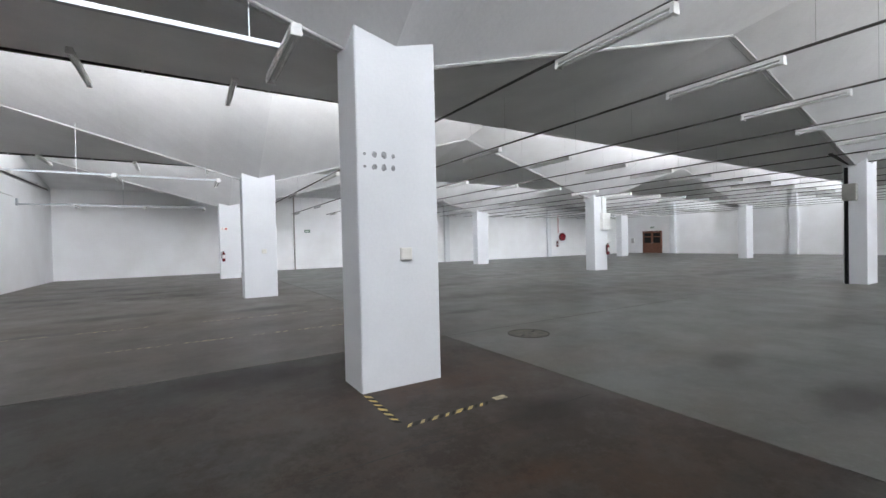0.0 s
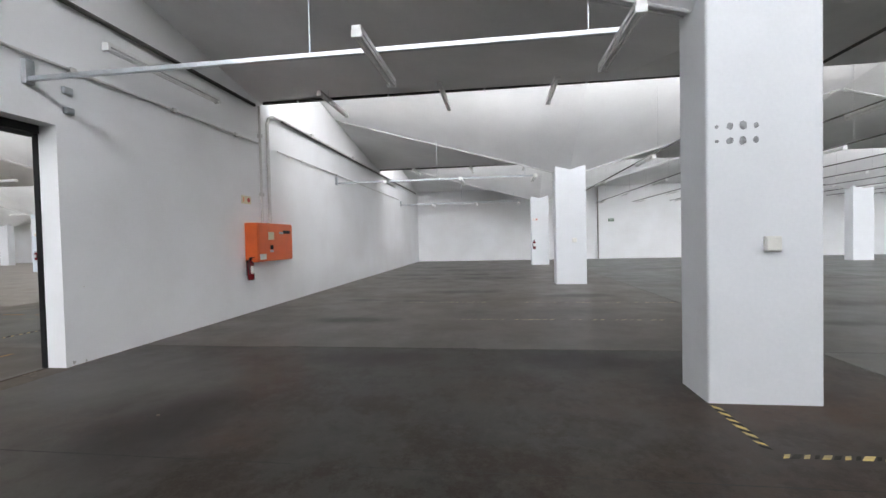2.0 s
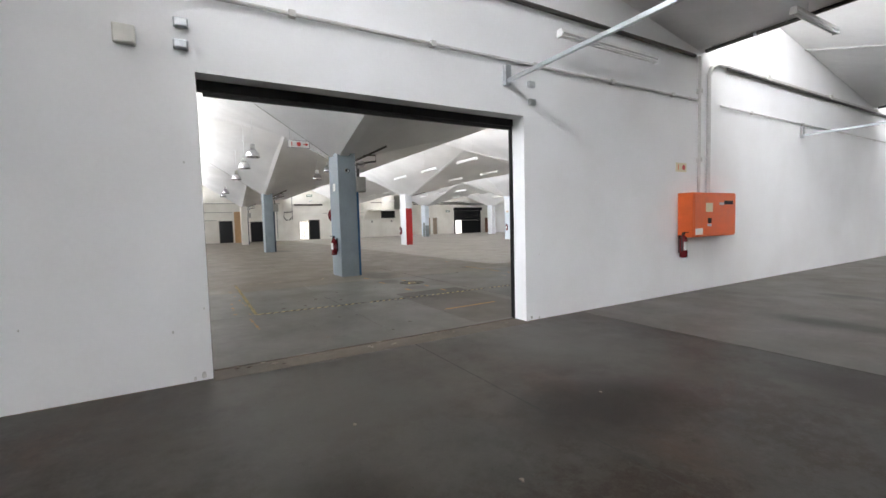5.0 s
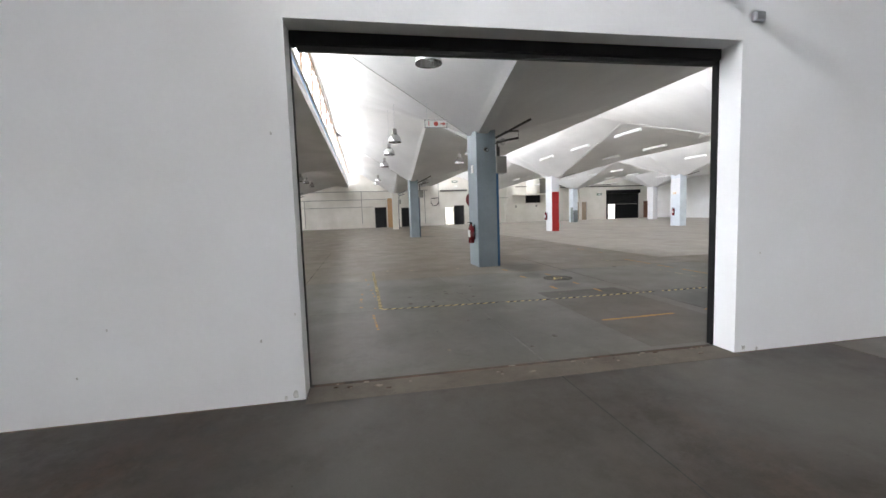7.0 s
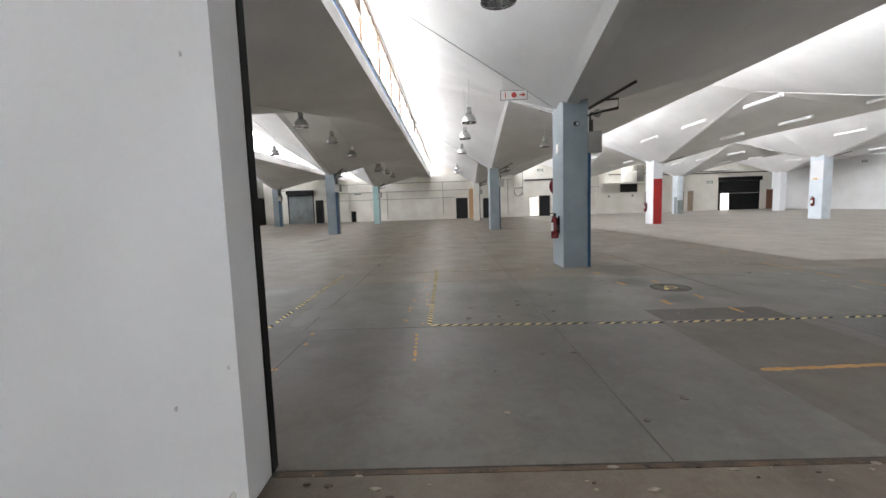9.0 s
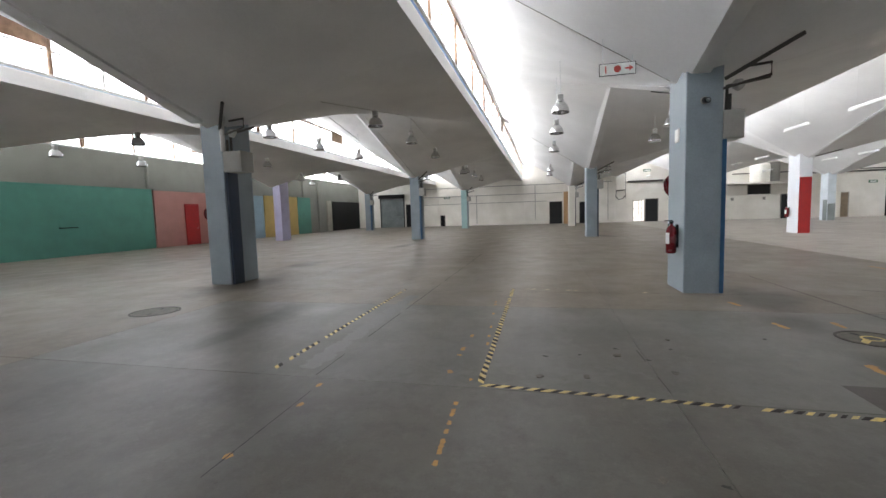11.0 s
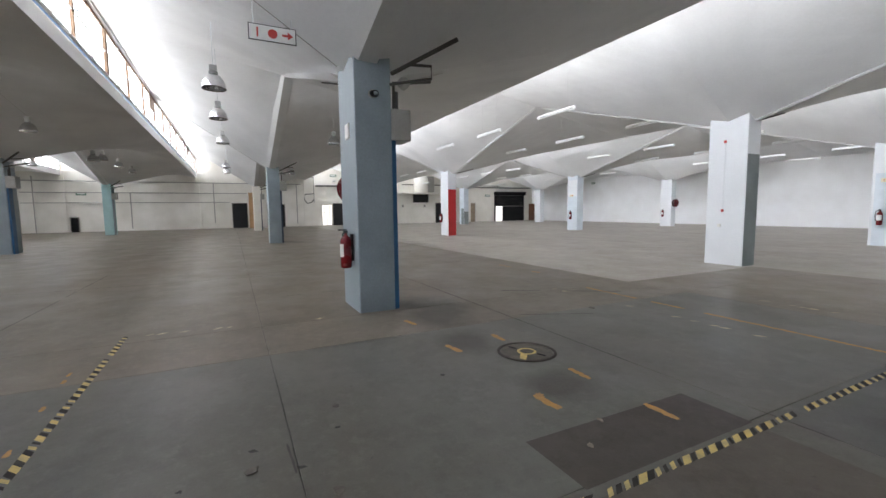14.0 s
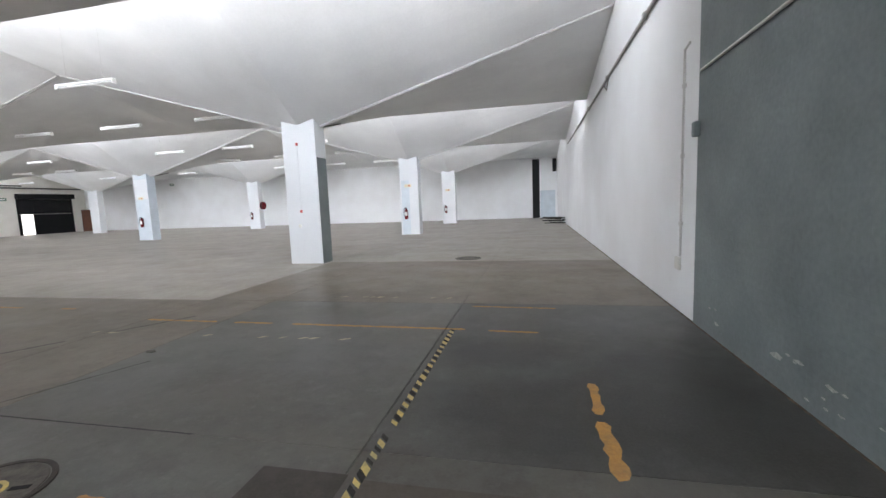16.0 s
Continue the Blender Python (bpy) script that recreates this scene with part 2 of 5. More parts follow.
FRAME_BROWN = material("rusted_window_steel", (0.30, 0.20, 0.13), 0.7, vary=0.3, scale=4, tint=(0.18, 0.11, 0.07))
FRAME_WHITE = material("white_window_steel", (0.70, 0.69, 0.65), 0.55, vary=0.1, scale=4)
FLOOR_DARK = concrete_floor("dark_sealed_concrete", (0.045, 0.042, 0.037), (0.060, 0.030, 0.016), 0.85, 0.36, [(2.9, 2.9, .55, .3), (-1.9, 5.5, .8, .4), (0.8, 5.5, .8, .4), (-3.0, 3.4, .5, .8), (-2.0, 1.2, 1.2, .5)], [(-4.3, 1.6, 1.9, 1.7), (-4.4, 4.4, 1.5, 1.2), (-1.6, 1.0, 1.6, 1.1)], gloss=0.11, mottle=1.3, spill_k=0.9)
FLOOR_MID = concrete_floor("brownish_sealed_concrete", (0.112, 0.101, 0.088), (0.070, 0.042, 0.026), 0.55, 0.36, [(-3.7, 17.9, 1.0, .5), (-0.7, 16.2, 1.5, .5), (-1.0, 17.9, 1.2, .4), (-3.3, 16.3, 1.1, .4), (-1.0, 12.15, 1.1, .35), (-1.5, 20.3, 2.0, .8), (-3.0, 8.0, .9, .3), (1.8, 11.3, 1.0, .35), (-3.2, 22.5, 1.8, .5), (-3.5, 10.6, .6, .2), (-2.1, 10.4, .6, .2)], gloss=0.11, spill_k=0.95)
FLOOR_GREEN = concrete_floor("grey_green_concrete", (0.108, 0.113, 0.104), (0.100, 0.066, 0.042), 0.5, 0.34, [(10.4, 7.9, 1.0, .3), (18.4, 6.9, 2.2, .5), (6.86, 9.95, 1.3, .4), (5.75, 2.75, .5, .25), (9.9, 2.75, 1.2, .4), (5.4, 1.5, .7, .3), (5.4, 7.8, .6, .2), (8, 13, 2, .4), (12, 15, 2.5, .4), (20, 9, 3, .6), (9, 20, 3, .5)], gloss=0.12, spill_k=0.85)
FLOOR_HALL = concrete_floor("hall_concrete", (0.174, 0.152, 0.122), (0.122, 0.086, 0.055), 0.5, 0.4, [(-12.75, 5.35, .9, .5), (-12.3, 5.1, .7, .35), (-16.9, -5.2, 1.2, .5), (-13.2, -4.6, 1.3, .7), (-29, 5.2, 1.2, .7), (-24, -4.4, 1.5, .4)], spill_k=0.85)
# darker than FLOOR_HALL: weaker reflection close up is put into this base colour
FLOOR_NEAR = concrete_floor("green_grey_hall_concrete", (0.124, 0.121, 0.107), (0.094, 0.070, 0.048), 0.42, 0.36, [(-11.15, 5.0, .45, .33), (-9.7, 5.05, .3, .36), (-10.8, -1.9, .8, .3), (-9.6, -1.9, .5, .25)])
# stained slab by the partition, its shade put into the base and dark spills
FLOOR_SHADE = concrete_floor("stained_shaded_concrete", (0.104, 0.103, 0.095), (0.085, 0.066, 0.050), 0.42, 0.36, [(-6.5, 7.0, 1.5, 1.5), (-7.3, 6.6, 1.2, .9), (-7.9, 7.8, .9, .5)], spill_k=0.6)
FLOOR_DOOR = concrete_floor("worn_concrete_by_the_door", (0.108, 0.103, 0.091), (0.088, 0.064, 0.044), 0.5, 0.36)
FLOOR_EARTH = concrete_floor("earthy_worn_concrete", (0.092, 0.080, 0.066), (0.066, 0.048, 0.034), 0.6, 0.4)
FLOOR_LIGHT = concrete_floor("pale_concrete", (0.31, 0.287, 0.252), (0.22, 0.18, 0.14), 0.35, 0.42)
FLOOR_BROWN = concrete_floor("brown_repair_concrete", (0.064, 0.055, 0.047), (0.050, 0.038, 0.030), 0.7, 0.42)
FLOOR_SILL = concrete_floor("sandy_concrete", (0.125, 0.106, 0.084), (0.085, 0.066, 0.050), 0.6, 0.6, mottle=0.6)
JOINT = plain("joint_filler", (0.035, 0.032, 0.028), 0.8)
RUST_DIRT = material("rusty_threshold", (0.085, 0.052, 0.032), 0.85, vary=0.3, scale=7, bump=0.5, tint=(0.022, 0.016, 0.012))
CRUMB = material("concrete_crumb", (0.24, 0.20, 0.16), 0.8, vary=0.2, scale=20)
PAPER = plain("white_label", (0.78, 0.78, 0.76), 0.5)
PAPER_CREAM = plain("cream_label", (0.72, 0.66, 0.45), 0.5)
GREEN_SIGN = plain("green_sign", (0.06, 0.16, 0.09), 0.45)
SIGN_RED = plain("sign_red", (0.55, 0.06, 0.05), 0.45)
GLUE = material("old_glue_marks", (0.30, 0.31, 0.32), 0.6, vary=0.2, scale=20)


def glass_material():
    m = bpy.data.materials.new("window_glass")
    m.use_nodes = True
    p = m.node_tree.nodes["Principled BSDF"]
    p.inputs["Transmission Weight"].default_value, p.inputs["Roughness"].default_value, p.inputs["IOR"].default_value = 1.0, 0.03, 1.05
    return m


def glow_material(name, colour, strength):
    m = bpy.data.materials.new(name)
    m.use_nodes = True
    p = m.node_tree.nodes["Principled BSDF"]
    p.inputs["Base Color"].default_value = (*colour, 1)
    p.inputs["Emission Color"].default_value, p.inputs["Emission Strength"].default_value = (*colour, 1), strength
    return m


GLASS = glass_material()
DAYLIGHT = glow_material("daylight_outside", (1.0, 0.98, 0.95), 1.6)


# ---- mesh helpers ----
def mesh_of(name, bm, mats, smooth=False):
    bmesh.ops.recalc_face_normals(bm, faces=bm.faces)
    me = bpy.data.meshes.new(name)
    bm.to_mesh(me)
    bm.free()
    for m in (mats if isinstance(mats, (list, tuple)) else [mats]):
        me.materials.append(m)
    if smooth:
        for poly in me.polygons:
            poly.use_smooth = True
    return me


def part(name, bm, mat, parent=None, label="", smooth=False, at=None):
    ob = new(name, mesh_of(name, bm, mat, smooth))
    if parent is not None:
        ob.parent = parent
    if at is not None:
        ob.matrix_basis = at
    if label:
        tagged(ob, label)
    return ob


def shared(name, me, parent, at):
    ob = new(name, me)
    ob.parent = parent
    ob.matrix_basis = at
    return ob


def thing(name, label, category, at=None, group="", kind=""):
    ob = new(name)
    ob.empty_display_size = 0.1
    if at is not None:
        ob.matrix_basis = at
    return tagged(ob, label, category, group, kind)


def box(x0, x1, y0, y1, z0, z1, bevel=0.0, bm=None):
    own = bm is None
    tmp = bmesh.new() if own or bevel else bm
    vs = [tmp.verts.new((x, y, z)) for x in (x0, x1) for y in (y0, y1) for z in (z0, z1)]
    for f in ((0, 1, 3, 2), (4, 6, 7, 5), (0, 4, 5, 1), (2, 3, 7, 6), (0, 2, 6, 4), (1, 5, 7, 3)):
        tmp.faces.new([vs[k] for k in f])
    if bevel:
        bmesh.ops.bevel(tmp, geom=list(tmp.edges), offset=bevel, segments=2, affect="EDGES", profile=0.5)
        if not own:
            me = bpy.data.meshes.new("tmp")
            tmp.to_mesh(me)
            tmp.free()
            bm.from_mesh(me)
            bpy.data.meshes.remove(me)
            return bm
    return tmp


def prism(points, axis, a, b):
    """A polygon given in the two other axes (in order), drawn out along axis from a to b."""
    bm = bmesh.new()

    def place(p, c):
        return {"x": (c, p[0], p[1]), "y": (p[0], c, p[1]), "z": (p[0], p[1], c)}[axis]
    lo = [bm.verts.new(place(p, a)) for p in points]
    hi = [bm.verts.new(place(p, b)) for p in points]
    n = len(points)
    for k in range(n):
        bm.faces.new([lo[k], lo[(k + 1) % n], hi[(k + 1) % n], hi[k]])
    bm.faces.new(lo)
    bm.faces.new(hi)
    bmesh.ops.triangulate(bm, faces=[f for f in bm.faces if len(f.verts) > 4])
    return bm


def tube(points, r, sides=8, bm=None, closed=True):
    """A round bar along a line of points."""
    bm = bm or bmesh.new()
    pts = [Vector(p) for p in points]
    rings = []
    for k, p in enumerate(pts):
        d = (pts[min(k + 1, len(pts) - 1)] - pts[max(k - 1, 0)]).normalized()
        a = d.orthogonal().normalized() if abs(d.z) < 0.9 else Vector((1, 0, 0))
        a = (a - d * a.dot(d)).normalized()
        if abs(d.z) < 0.9:
            a = d.cross(Vector((0, 0, 1))).normalized()
        b = d.cross(a)
        rings.append([bm.verts.new(p + r * (math.cos(q) * a + math.sin(q) * b)) for q in (2 * math.pi * s / sides for s in range(sides))])
    for u, v in zip(rings, rings[1:]):
        for s in range(sides):
            bm.faces.new([u[s], u[(s + 1) % sides], v[(s + 1) % sides], v[s]])
    if closed:
        bm.faces.new(rings[0])
        bm.faces.new(rings[-1])
    return bm


def lathe(profile, sides=20, bm=None, centre=(0, 0), caps=True):
    """A turned shape from (radius, height) pairs."""
    bm = bm or bmesh.new()
    rings = [[bm.verts.new((centre[0] + r * math.cos(2 * math.pi * s / sides), centre[1] + r * math.sin(2 * math.pi * s / sides), z)) for s in range(sides)] for r, z in profile]
    for u, v in zip(rings, rings[1:]):
        for s in range(sides):
            bm.faces.new([u[s], u[(s + 1) % sides], v[(s + 1) % sides], v[s]])
    if caps:
        for ring in (rings[0], rings[-1]):
            bm.faces.new(ring)
    else:
        for s in range(sides):
            bm.faces.new([rings[-1][s], rings[-1][(s + 1) % sides], rings[0][(s + 1) % sides], rings[0][s]])
    return bm


def disc(r, z0, z1, sides=28):
    return lathe([(r * 0.97, z0), (r, (z0 + z1) / 2), (r * 0.985, z1)], sides)


# ---- roof shells ----
def make_shell(i, j):
    """One bay of the folded roof: four warped quarters rising from the column, with a low edge beam to the north."""
    bm = bmesh.new()
    cx, cy = col_x(i), col_y(j)
    nx, ny = 24, 20
    xs = [HALF_X * (2 * k / nx - 1) for k in range(nx + 1)]
    ys = [-EDGE_S + EDGE_S * k / 10 for k in range(10)] + [EDGE_N * k / 10 for k in range(11)]
    low = [[bm.verts.new((cx + x, cy + y, shell_z(x, y))) for y in ys] for x in xs]
    top = [[bm.verts.new((cx + x, cy + y, shell_z(x, y) + 0.10)) for y in ys] for x in xs]
    for a in range(nx):
        for b in range(ny):
            bm.faces.new([low[a][b], low[a + 1][b], low[a + 1][b + 1], low[a][b + 1]])
            bm.faces.new([top[a][b], top[a][b + 1], top[a + 1][b + 1], top[a + 1][b]])
    for a in range(nx):
        for b, flip in ((0, 1), (ny, 0)):
            bm.faces.new([low[a][b], low[a + 1][b], top[a + 1][b], top[a][b]])
    for b in range(ny):
        for a in (0, nx):
            bm.faces.new([low[a][b], low[a][b + 1], top[a][b + 1], top[a][b]])
    n0, e = cy + EDGE_N, 0.012
    box(cx - HALF_X, cx + HALF_X, n0 - 0.16, n0 - e, Z_LOW + 0.02, Z_LOW + 0.36, bm=bm)
    box(cx - HALF_X, cx + HALF_X, cy - EDGE_S - 0.0, cy - EDGE_S + 0.14, Z_HIGH - 0.10, Z_HIGH + 0.02, bm=bm)
    ob = part("ceiling", bm, SHELL)
    return tagged(ob, "white-painted folded concrete roof shell rising from its column", "ceiling", "roof shells", "structure")


def make_ribs(i, j, mat=RIB):
    """The raised seams along the folds that run from the column to the bay's sides."""
    cx, cy = col_x(i), col_y(j)
    for s in (-1, 1):
        bm = bmesh.new()
        a = Vector((cx + s * 0.5, cy - 0.02, shell_z(0.5, 0) - 0.02))
        b = Vector((cx + s * (HALF_X - 0.05), cy - 0.02, shell_z(HALF_X - 0.05, 0) - 0.02))
        tube([a, a.lerp(b, 0.5), b], 0.018, 6, bm)
        tube([a + Vector((0, 0.12, 0.01)), b + Vector((0, 0.12, 0.01))], 0.012, 6, bm)
        tagged(part("ceiling_conduit", bm, mat), "painted conduit along the fold of the roof", "conduit", "fold conduits")


ROOM_BAYS = [(i, j) for i in (0, 1, 2) for j in (-1, 0, 1, 2)]
HALL_BAYS = [(i, j) for i in (-1, -2, -3) for j in (-2, -1, 0, 1, 2, 3)]
for i, j in ROOM_BAYS + HALL_BAYS:
    make_shell(i, j)
    if j in (1, 2) or (i >= 0 and j == 0):
        make_ribs(i, j)


# ---- clerestory windows ----
def make_window():
    w = thing("window", "steel-framed clerestory glazing between two roof shells", "window", kind="structure", group="clerestory windows")
    z0, z1, n = Z_LOW + 0.36, Z_HIGH - 0.10, 12
    step = 2 * (HALF_X - 0.06) / n
    for z, h in ((z0, 0.07), (z1 - 0.07, 0.07), ((z0 + z1) / 2 - 0.02, 0.04)):
        part("window_rail", box(-HALF_X + 0.03, HALF_X - 0.03, -0.02, 0.03, z, z + h, 0.006), FRAME_BROWN if z > z1 - 0.1 else FRAME_WHITE, w)
    bar = mesh_of("mullion", box(-0.025, 0.025, -0.03, 0.035, z0 + 0.07, z1 - 0.07, 0.005), FRAME_WHITE)
    rusty = mesh_of("mullion", box(-0.045, 0.045, -0.03, 0.035, z0 + 0.07, z1 - 0.07, 0.005), FRAME_BROWN)
    pane = mesh_of("pane", box(0.03, step - 0.03, 0.0, 0.004, z0 + 0.07, z1 - 0.07), GLASS)
    zm = (z0 + z1) / 2
    part("boarded_pane", box(-HALF_X + 0.06 + 6 * step + 0.05, -HALF_X + 0.06 + 7 * step - 0.05, 0.006, 0.022, zm + 0.05, z1 - 0.075, 0.003), FRAME_BROWN, w, "rust-brown board in place of a pane")
    latch = mesh_of("latch", box(-0.012, 0.012, 0.036, 0.17, zm - 0.012, zm + 0.012, 0.003), DARK_IRON)
    for k in (2, 5, 9):
        shared("latch", latch, w, pose(-HALF_X + 0.06 + k * step, 0, 0))
    for k in range(n + 1):
        shared("mullion", rusty if k % 2 == 0 else bar, w, pose(-HALF_X + 0.06 + k * step, 0, 0))
        if k < n:
            p = shared("pane", pane, w, pose(-HALF_X + 0.06 + k * step, 0, 0))
            p.visible_shadow = False
    return w


window = None
for i, j in ROOM_BAYS + HALL_BAYS:
    at = pose(col_x(i), col_y(j) - EDGE_S + 0.05, 0)
    if window is None:
        window = make_window()
        window.matrix_basis = at
    else:
        copy_thing(window, at)


def daylight(name, x0, x1, h, watts, colour, place, way):
    d = bpy.data.lights.new(name, "AREA")
    d.shape, d.size, d.size_y = "RECTANGLE", x1 - x0, h
    d.energy, d.color = watts * (x1 - x0) * h, colour
    ob = new(name, d)
    c = Vector(((x0 + x1) / 2, *place))
    ob.matrix_world = look(c, c + Vector(way))


def sky_light(x0, x1, y, row_gain=1.0):
    """The sky outside a row of clerestory glass, and the sunlit roof below it that throws warm light up; the last
    argument scales both lamps, tuned row by row.
    """
    h = Z_HIGH - Z_LOW + 0.1
    daylight("clerestory_daylight", x0, x1, h, SKY_WATTS * row_gain, (0.925, 0.968, 1.055), (y - 0.12, Z_LOW + 0.37 + h / 2), (0, 1, 0))
    daylight("roof_bounce", x0, x1, 0.8, ROOF_WATTS * row_gain, (1.0, 0.90, 0.76), (y - 0.45, Z_LOW + 0.4), (0, 0.7, 0.7))


for j in (-1, 0, 1, 2):
    sky_light(col_x(0) - HALF_X, col_x(2) + HALF_X, col_y(j) - EDGE_S, 1.15 if j > 0 else 1.0)
for j in (-2, -1, 0, 1, 2, 3):
    sky_light(col_x(-3) - HALF_X, col_x(-1) + HALF_X, col_y(j) - EDGE_S, 0.86 if j == 0 else 0.95 if j > 0 else 1.0)


# ---- walls ----
DOOR_S, DOOR_N, DOOR_Z = 0.715, 4.84, 3.02
def top_line(y0, y1, gap=0.0):
    """The roof's profile from y0 to y1, as points (y, z)."""
    pts = []
    for j in range(-3, 5):
        s, c, n = col_y(j) - EDGE_S, col_y(j), col_y(j) + EDGE_N
        for y, z in ((s + 1e-4, Z_HIGH), (c, Z_MID), (n - 1e-4, Z_LOW)):
            if y0 < y < y1:
                pts.append((y, z - gap))
    return [(y0, roof_profile(y0 + 1e-3) - gap)] + pts + [(y1, roof_profile(y1 - 1e-3) - gap)]


def strip_wall(x0, x1, y0, y1, z0, up):
    """A wall from x0 to x1 under the roof's profile, built strip by strip; corners beside the doorway are rounded."""
    bm = bmesh.new()
    tops = [(y, z + up) for y, z in top_line(y0, y1)]
    cols = [[bm.verts.new((x, y, zz)) for x in (x0, x1) for zz in (z0, z)] for y, z in tops]
    for (a, b, c, d), (e, f, g, h) in zip(cols, cols[1:]):
        for quad in ((a, e, f, b), (c, d, h, g), (b, f, h, d), (a, c, g, e)):
            bm.faces.new(quad)
    for a, b, c, d in (cols[0], cols[-1]):
        bm.faces.new((a, b, d, c))
    soft = [e for e in bm.edges if all(abs(v.co.y - q) < 1e-5 for v in e.verts for q in [DOOR_S if abs(e.verts[0].co.y - DOOR_S) < 1 else DOOR_N])
            and abs(e.verts[0].co.x - e.verts[1].co.x) < 1e-5 and e.verts[0].co.x == x1 and z0 < 1]
    if soft:
        bmesh.ops.bevel(bm, geom=soft, offset=0.016, segments=3, affect="EDGES", profile=0.5)
    return bm


def gable_wall(name, x0, x1, y0, y1, mat, label, z0=0.0, up=0.03):
    return tagged(part(name, strip_wall(x0, x1, y0, y1, z0, up), mat), label, "wall", kind="structure")


gable_wall("wall_partition_south", HALL_E, ROOM_W, HALL_S - 0.3, DOOR_S, WHITE, "white plastered partition wall beside the doorway")
gable_wall("wall_partition_north", HALL_E, ROOM_W, DOOR_N, HALL_N + 0.3, WHITE, "long white plastered partition wall between the two halls")
gable_wall("wall_lintel", HALL_E, ROOM_W, DOOR_S, DOOR_N, WHITE, "white plastered wall above the wide doorway", z0=DOOR_Z)
gable_wall("wall_west", HALL_W - 0.3, HALL_W, HALL_S - 0.3, HALL_N + 0.3, DIRTY_WHITE, "grubby white painted brick end wall")
gable_wall("wall_east", ROOM_E, ROOM_E + 0.3, ROOM_S - 0.3, ROOM_N + 0.3, WHITE, "white painted end wall")
tagged(part("wall_north_room", box(ROOM_W, ROOM_E, ROOM_N, ROOM_N + 0.3, 0, Z_LOW + 0.03), WHITE), "white painted back wall", "wall", kind="structure")
tagged(part("wall_south_room", box(ROOM_W, ROOM_E, ROOM_S - 0.3, ROOM_S, 0, Z_LOW + 0.36), WHITE), "plain white wall", "wall", kind="structure")
tagged(part("wall_north_hall", box(HALL_W, HALL_E, HALL_N, HALL_N + 0.3, 0, Z_LOW + 0.03), WHITE), "white painted back wall of the large hall", "wall", kind="structure")
tagged(part("wall_south_hall", box(HALL_W, HALL_E, HALL_S - 0.3, HALL_S, 0, Z_LOW + 0.36), OLIVE_GREY), "grey-green painted wall under high windows", "wall", kind="structure")
tagged(part("wall_paint_grey", strip_wall(HALL_E - 0.012, HALL_E - 0.0005, DOOR_N + 0.06, 8.97, 0.0, -0.05), GREY_PAINT), "dark grey painted stretch of wall beside the doorway", "wall", kind="structure")
for y in (23.6, 14.0, 4.4):
    tagged(part("pilaster", box(ROOM_E - 0.35, ROOM_E - 0.002, y - 0.25, y + 0.25, 0, 4.9, 0.01), COLUMN_WHITE), "white pilaster against the end wall", "pilaster", "pilasters", "structure")
for x in (18.0, 29.3):
    tagged(part("pilaster", box(x - 0.22, x + 0.22, ROOM_N - 0.2, ROOM_N - 0.002, 0, 4.7, 0.01), COLUMN_WHITE), "white pilaster against the back wall", "pilaster", "pilasters", "structure")
for y in (-9.8, -0.15, 9.5, 19.15, 28.8):
    tagged(part("pilaster", box(HALL_W + 0.002, HALL_W + 0.12, y - 0.2, y + 0.2, 0, 4.6, 0.01), DIRTY_WHITE), "shallow grubby white pilaster on the end wall", "pilaster", "hall pilasters", "structure")

# doorway lining: black steel guides of a roller door and worn white reveals
frame_thing = thing("door_frame", "black steel roller-door guides lining the wide doorway", "door frame", kind="structure")
part("guide", box(HALL_E - 0.06, HALL_E + 0.02, DOOR_S - 0.06, DOOR_S + 0.006, 0, DOOR_Z + 0.05, 0.006), BLACK, frame_thing)
part("guide", box(HALL_E - 0.06, HALL_E + 0.02, DOOR_N - 0.012, DOOR_N + 0.06, 0, DOOR_Z + 0.05, 0.006), BLACK, frame_thing)
part("lintel_bar", box(HALL_E - 0.06, HALL_E + 0.06, DOOR_S + 0.008, DOOR_N - 0.014, DOOR_Z - 0.10, DOOR_Z + 0.05, 0.006), BLACK, frame_thing)
part("bottom_bar", box(HALL_E - 0.02, HALL_E + 0.03, DOOR_S + 0.06, DOOR_N - 0.06, DOOR_Z - 0.15, DOOR_Z - 0.104, 0.006), RUBBER, frame_thing)
th = bmesh.new()
box(HALL_E + 0.004, HALL_E + 0.046, DOOR_S + 0.035, DOOR_N - 0.05, -0.02, 0.003, 0.001, th)
tagged(part("threshold", th, RUST_DIRT), "rusty steel threshold strip across the doorway", "threshold", kind="structure")
for k in range(34):
    y = DOOR_S + 0.1 + random.random() * 3.9
    n, r0 = 7, 0.005 + 0.012 * random.random() ** 2
    x = HALL_E + 0.03 + 0.22 * random.random() ** 2
    bm = prism([(r0 * (0.6 + 0.7 * random.random()) * math.cos(2 * math.pi * e / n), 2.2 * r0 * (0.6 + 0.7 * random.random()) * math.sin(2 * math.pi * e / n)) for e in range(n)], "z", 0.0, 0.003 + 0.006 * random.random())
    tagged(part("concrete_crumb", bm, CRUMB if k % 3 else RUST_DIRT, at=pose(x, y, 0.004)), "loose crumb of concrete on the threshold", "debris", "crumbs")


# ---- floor ----
tagged(part("floor", box(HALL_W - 0.3, ROOM_E + 0.3, HALL_S - 0.3, HALL_N + 0.3, -0.3, -0.014), JOINT), "worn sealed concrete floor in large slabs", "floor", kind="structure")
floor = bpy.data.objects["floor"]


def slab(x0, x1, y0, y1, mat, name="floor_slab"):
    g = 0.006 if x0 > -5.8 else 0.003
    bm = box(x0 + g, x1 - g, y0 + g, y1 - g, -0.013, 0.0, g * 0.66)
    return part(name, bm, mat, floor)


